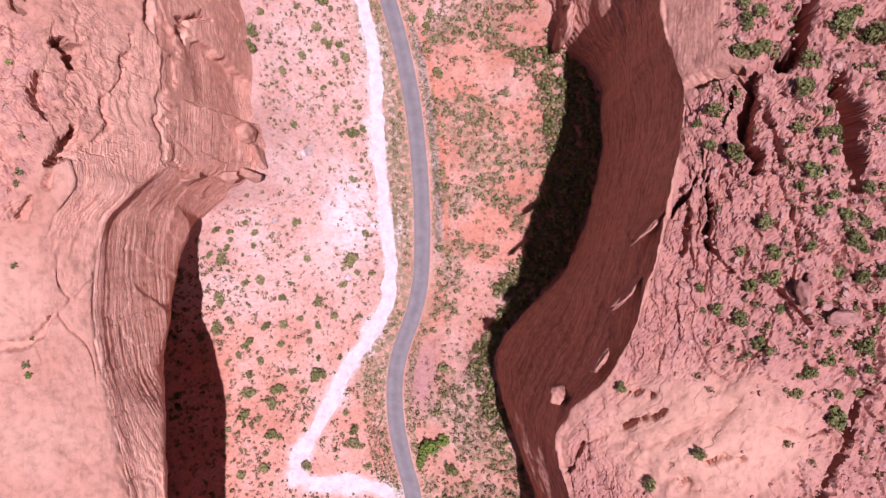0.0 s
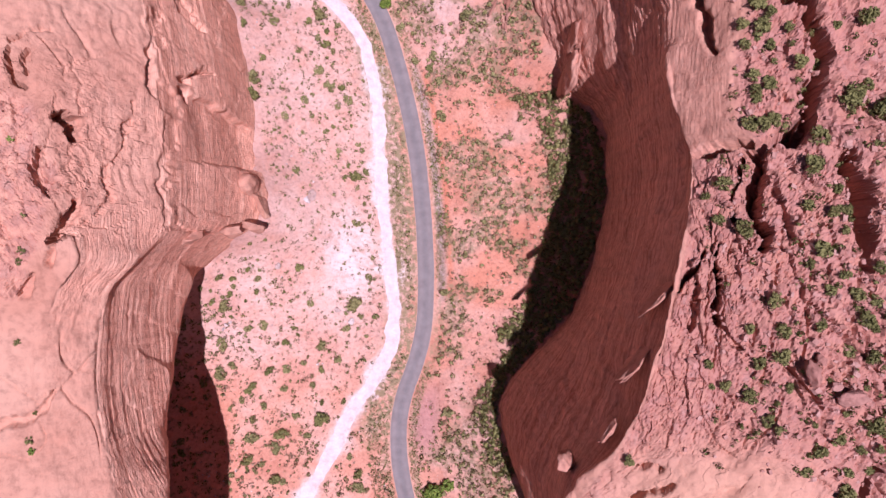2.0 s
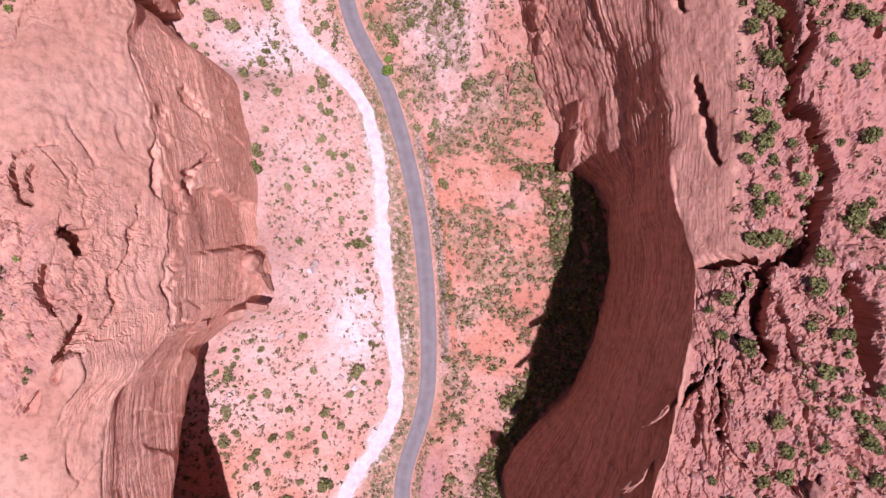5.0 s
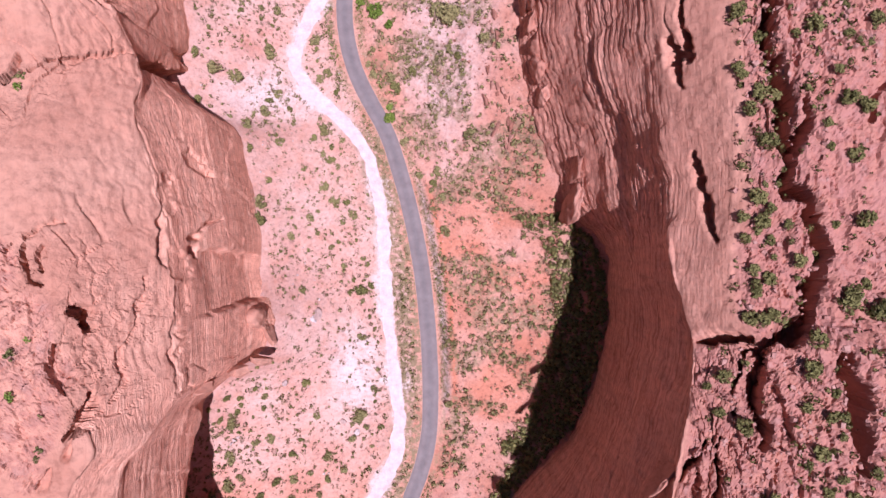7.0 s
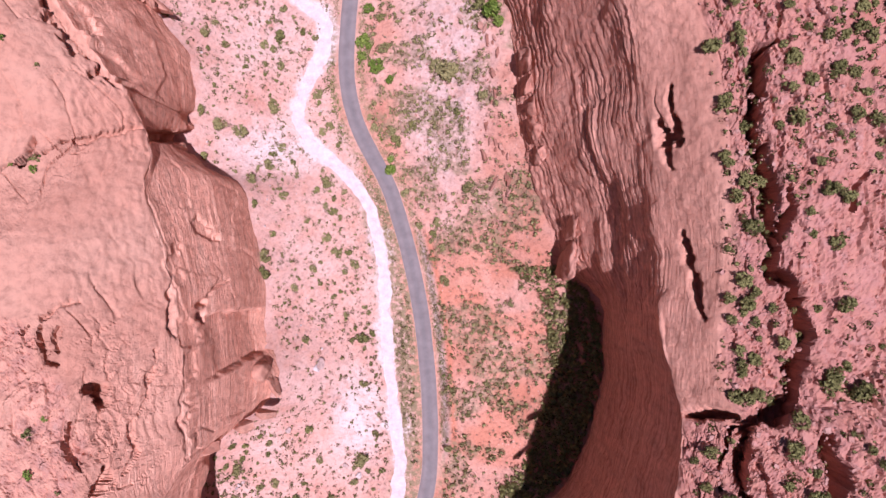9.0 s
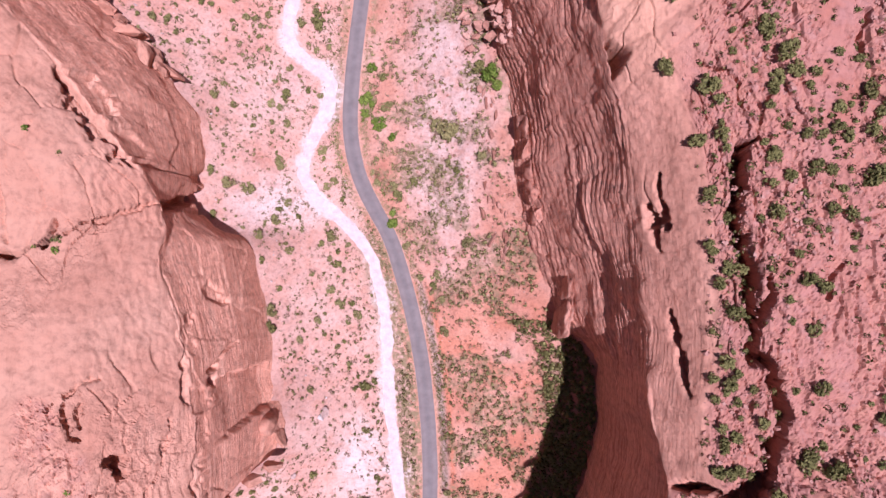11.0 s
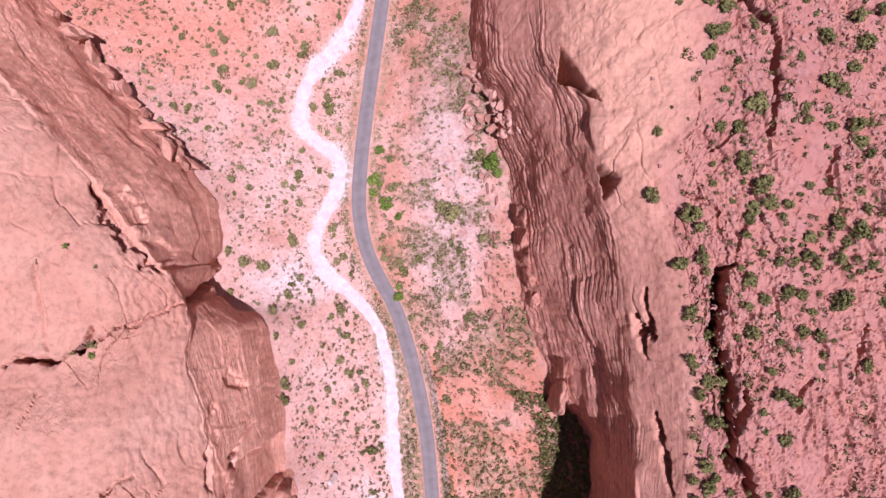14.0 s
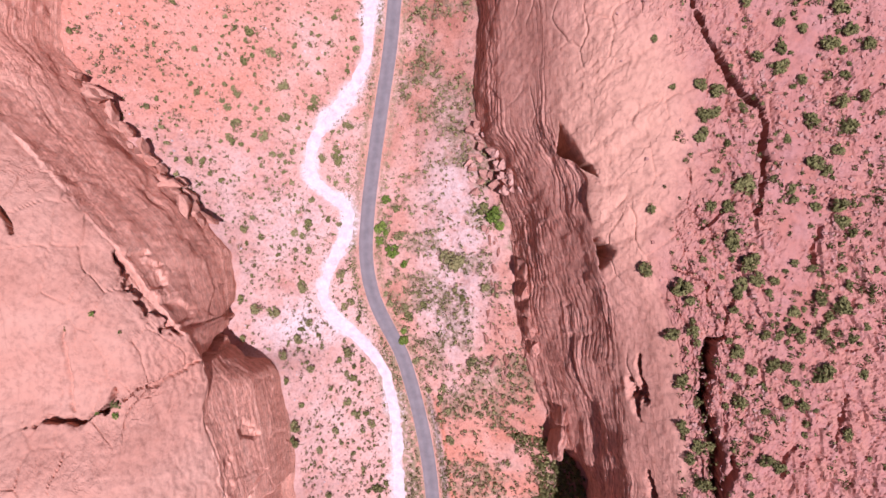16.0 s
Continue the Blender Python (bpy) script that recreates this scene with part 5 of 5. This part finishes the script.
def stone_material(name, a, b_col):
    m, nt, b = material(name, 0.92, 0.12)
    geo = nt.nodes.new("ShaderNodeNewGeometry")
    info = nt.nodes.new("ShaderNodeObjectInfo")
    v = calc(nt, "FRACT", calc(nt, "ADD", geo.outputs["Random Per Island"], info.outputs["Random"]))
    col = ramp(nt, v, [(0.05, a), (0.95, b_col)])
    n = noise_tex(nt, geo.outputs["Position"], 0.9, 6, 0.65)
    col = mix(nt, 0.85, col, ramp(nt, n, [(0.3, (0.62, 0.6, 0.6)), (0.55, (1, 1, 1)), (0.75, (1.12, 1.12, 1.12))]), "MULTIPLY")
    nt.links.new(col, b.inputs["Base Color"])
    bump(nt, b, n, 0.6, 0.4)
    return m


RED_STONE = stone_material("red_stone", (0.274, 0.114, 0.076), (0.441, 0.228, 0.167))
PALE_STONE = stone_material("pale_stone", (0.38, 0.228, 0.182), (0.562, 0.456, 0.418))
TAN_STONE = stone_material("tan_stone", (0.42, 0.2, 0.14), (0.56, 0.31, 0.235))
GREY_STONE = stone_material("pinkish_grey_stone", (0.34, 0.15, 0.112), (0.43, 0.23, 0.182))

x, y = scatter(rng, 3000, -150, -20, -95, 250, lambda x, y: on_floor(x, y)[0] * (on_floor(x, y)[1] < 0) * 0.8 * step(-0.2, 0.5, fbm(x * 0.07, y * 0.07, 0, 71, 3)))
stones("stones_west", 11, x, y, ground_z(x, y), rng.uniform(0.12, 0.5, len(x)) ** 1.5 + 0.1, PALE_STONE, "pale and pink loose stones on the floor")
x, y = scatter(rng, 2600, -20, 52, -95, 250, lambda x, y: on_floor(x, y)[0] * (on_floor(x, y)[1] > 6) * 0.8)
stones("stones_east", 12, x, y, ground_z(x, y), rng.uniform(0.12, 0.55, len(x)) ** 1.5 + 0.1, RED_STONE, "red loose stones on the talus slope")
x, y = scatter(rng, 13000, 40, 125, -60, 230, lambda x, y: behind_rim(x, y, 4) * (1 - slick_at(x, y)) * (0.15 + 0.85 * step(-0.2, 0.4, fbm(x * 0.05, y * 0.03, 0, 91, 3))))
z = np.array([top_z(east, a, c) for a, c in zip(x, y)])
stones("stones_mesa", 13, x, y, z, rng.uniform(0.15, 0.85, len(x)) ** 2.4 + 0.1, GREY_STONE, "broken pinkish stones on the mesa top")


# ---- boulders, pinnacles and fallen blocks ----
def boulder(name, seed, mat, x, y, z, size, label, group="", turn=0.0, rough=0.22, angular=0.0):
    """A weathered rock: a fine ball squashed, flattened on a few planes and dented."""
    rng = np.random.default_rng(seed)
    bm = bmesh.new()
    bmesh.ops.create_icosphere(bm, subdivisions=4, radius=1.0)
    p = np.array([v.co[:] for v in bm.verts])
    for _ in range(int(4 + 6 * angular)):
        n = rng.normal(size=3)
        n /= np.linalg.norm(n)
        over = np.maximum(p @ n - rng.uniform(0.55, 0.85) * (1 - 0.25 * (angular > 0.85)), 0)
        p -= over[:, None] * n
    r = 1 + rough * fbm(p[:, 0] * 1.6 + seed, p[:, 1] * 1.6, p[:, 2] * 1.6, seed, 4) + 0.05 * grain(p[:, 2] * 6, 0, 0, seed)
    p *= r[:, None]
    p *= np.array(size)
    for v, co in zip(bm.verts, p):
        v.co = co
    me = bpy.data.meshes.new(name)
    bm.to_mesh(me)
    bm.free()
    me.polygons.foreach_set("use_smooth", np.full(len(me.polygons), angular < 0.85))
    me.materials.append(mat)
    ob = new(name, me)
    ob.matrix_basis = pose(x, y, z, 0, 0, turn)
    return tagged(ob, label, "rock", group)


LIT = "weathered tan sandstone pinnacle standing against the canyon wall"
for i, (x, y, z, size, turn) in enumerate([(38, 69, 23, (2.2, 7, 12), -14), (39, 80, 26, (2.4, 6.5, 10), -8), (38.5, 89, 27, (2.2, 4.5, 9), 4)]):
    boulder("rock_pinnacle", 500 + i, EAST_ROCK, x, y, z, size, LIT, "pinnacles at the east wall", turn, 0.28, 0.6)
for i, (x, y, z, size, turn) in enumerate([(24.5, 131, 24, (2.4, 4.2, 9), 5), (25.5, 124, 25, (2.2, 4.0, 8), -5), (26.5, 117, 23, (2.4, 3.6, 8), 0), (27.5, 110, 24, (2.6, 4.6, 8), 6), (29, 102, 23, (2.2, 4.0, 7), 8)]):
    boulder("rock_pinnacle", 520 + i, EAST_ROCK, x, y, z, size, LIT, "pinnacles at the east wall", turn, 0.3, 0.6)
boulder("hoodoo", 540, WEST_ROCK, -59.2, 34.6, 31.0, (3.2, 3.3, 4.5), "rounded sandstone hoodoo knob beside the west wall", "hoodoo rocks", 0, 0.16, 0.1)
boulder("pedestal_rock", 541, WEST_ROCK, -57.6, 29.3, 23.5, (3.4, 4.4, 6.0), "blocky sandstone pedestal beside the west wall", "hoodoo rocks", 20, 0.2, 0.9)
for i, (x, y, z, size, turn) in enumerate([(-61.5, 20.5, 41, (4.6, 2.6, 4.0), 8), (-57.5, 21.8, 33, (3.6, 2.4, 5.0), -12), (-66.0, 18.8, 52, (4.0, 2.2, 4.5), 18)]):
    boulder("shelf_block", 545 + i, WEST_ROCK, x, y, z, size, "angular sandstone block jutting over the alcove", "shelf blocks", turn, 0.12, 1.0)
boulder("perched_boulder", 542, EAST_ROCK, 27.0, -34.2, 68.5, (2.8, 2.4, 2.9), "sunlit tan boulder perched on the shaded buttress", "", 10, 0.14, 0.2)
for i, (x, y, size, turn) in enumerate([(68.8, -8.5, (1.4, 2.6, 1.7), 10), (76.8, -12.8, (3.2, 1.7, 1.7), 12), (70.5, -6.0, (1.2, 1.3, 0.9), 50), (73.5, -10.9, (1.0, 1.2, 0.8), 80)]):
    boulder("mesa_boulder", 550 + i, GREY_STONE, x, y, top_z(east, x, y) + 0.9, size, "pinkish grey boulder lying on the mesa top", "boulders on the mesa", turn, 0.2, 0.7)
for i, (x, y, s2) in enumerate([(-74, -10.2, 1.2), (-72.6, -9.2, 0.9), (-75.2, -11.4, 0.8), (-44.6, 33, 2.2), (-46, 31.5, 1.6), (-33, -10, 1.4), (-38, -6, 1.3), (-56, 10, 1.4)]):
    boulder("floor_boulder", 570 + i, PALE_STONE, x, y, FLOOR_Z(x, y) + 0.35 * s2, (s2, s2 * 0.85, s2 * 0.7), "pale angular boulder on the canyon floor", "boulders on the floor", 37 * i, 0.16, 0.9)
rng = np.random.default_rng(21)
for i in range(64):
    x, y, s2 = rng.uniform(4, 21), rng.uniform(160, 187), rng.uniform(0.8, 2.3)
    x -= 0.28 * (y - 172)
    rise = max(0.0, x - 9 + 0.28 * (y - 172)) * 1.1
    boulder("fallen_block", 600 + i, TAN_STONE, x, y, FLOOR_Z(x, y) + 0.4 * s2 + rise, (s2, s2 * rng.uniform(0.7, 1.4), s2 * rng.uniform(0.7, 1.3)), "angular tan-red block fallen at the wall's foot", "fallen blocks", rng.uniform(0, 180), 0.14, 1.0)
for i in range(26):
    y = rng.uniform(78, 150)
    x, s2 = 19.5 - 0.1 * (y - 80) + rng.normal(0, 2.2), rng.uniform(0.7, 1.9)
    boulder("flat_rock", 1640 + i, RED_STONE, x, y, FLOOR_Z(x, y) + 0.3 * s2, (s2 * 0.7, s2 * rng.uniform(1.2, 2.2), s2 * 0.7), "dark red flat rock on the talus slope", "flat rocks on the talus", rng.uniform(-25, 25), 0.18, 1.0)
for i, (x, y, z, size, turn) in enumerate([(44.2, 5.0, 81.5, (5.5, 0.8, 3.6), 47), (39.6, -9.0, 80.5, (5.6, 0.7, 3.6), 47), (46.8, 2.0, 83.0, (4.6, 0.7, 3.2), 55), (35.0, -24.5, 76, (3.6, 0.8, 3.4), 60)]):
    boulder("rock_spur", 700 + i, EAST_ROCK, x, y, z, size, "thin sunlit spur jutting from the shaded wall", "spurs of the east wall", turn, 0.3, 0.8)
rng = np.random.default_rng(27)
for i in range(30):
    f = (i + rng.uniform(0, 1)) / 30
    x, y, z, s2 = -91 - 47 * f + rng.normal(0, 1.2), 147 + 56 * f + rng.normal(0, 1.2), 23 + rng.uniform(0, 10), rng.uniform(1.6, 3.8)
    boulder("leaning_block", 720 + i, WEST_ROCK, x, y, z, (s2 * 1.5, s2 * 0.7, s2 * 1.2), "leaning sandstone block along the foot of the dome", "leaning blocks", 135 + rng.uniform(-30, 30), 0.14, 1.0)
rng = np.random.default_rng(31)
x, y = scatter(rng, 7000, 8, 54, -60, 66, lambda x, y: on_floor(x, y)[0] * (x > at_y(EAST_LOW, y)[0] - np.where(y > -15, 17, 8)) * 0.8)
tufts("oak_brush", 32, x, y, ground_z(x, y), rng.uniform(0.6, 1.7, len(x)), JUNIPER, 20, "dense dark brush in the shade of the wall", "brush")
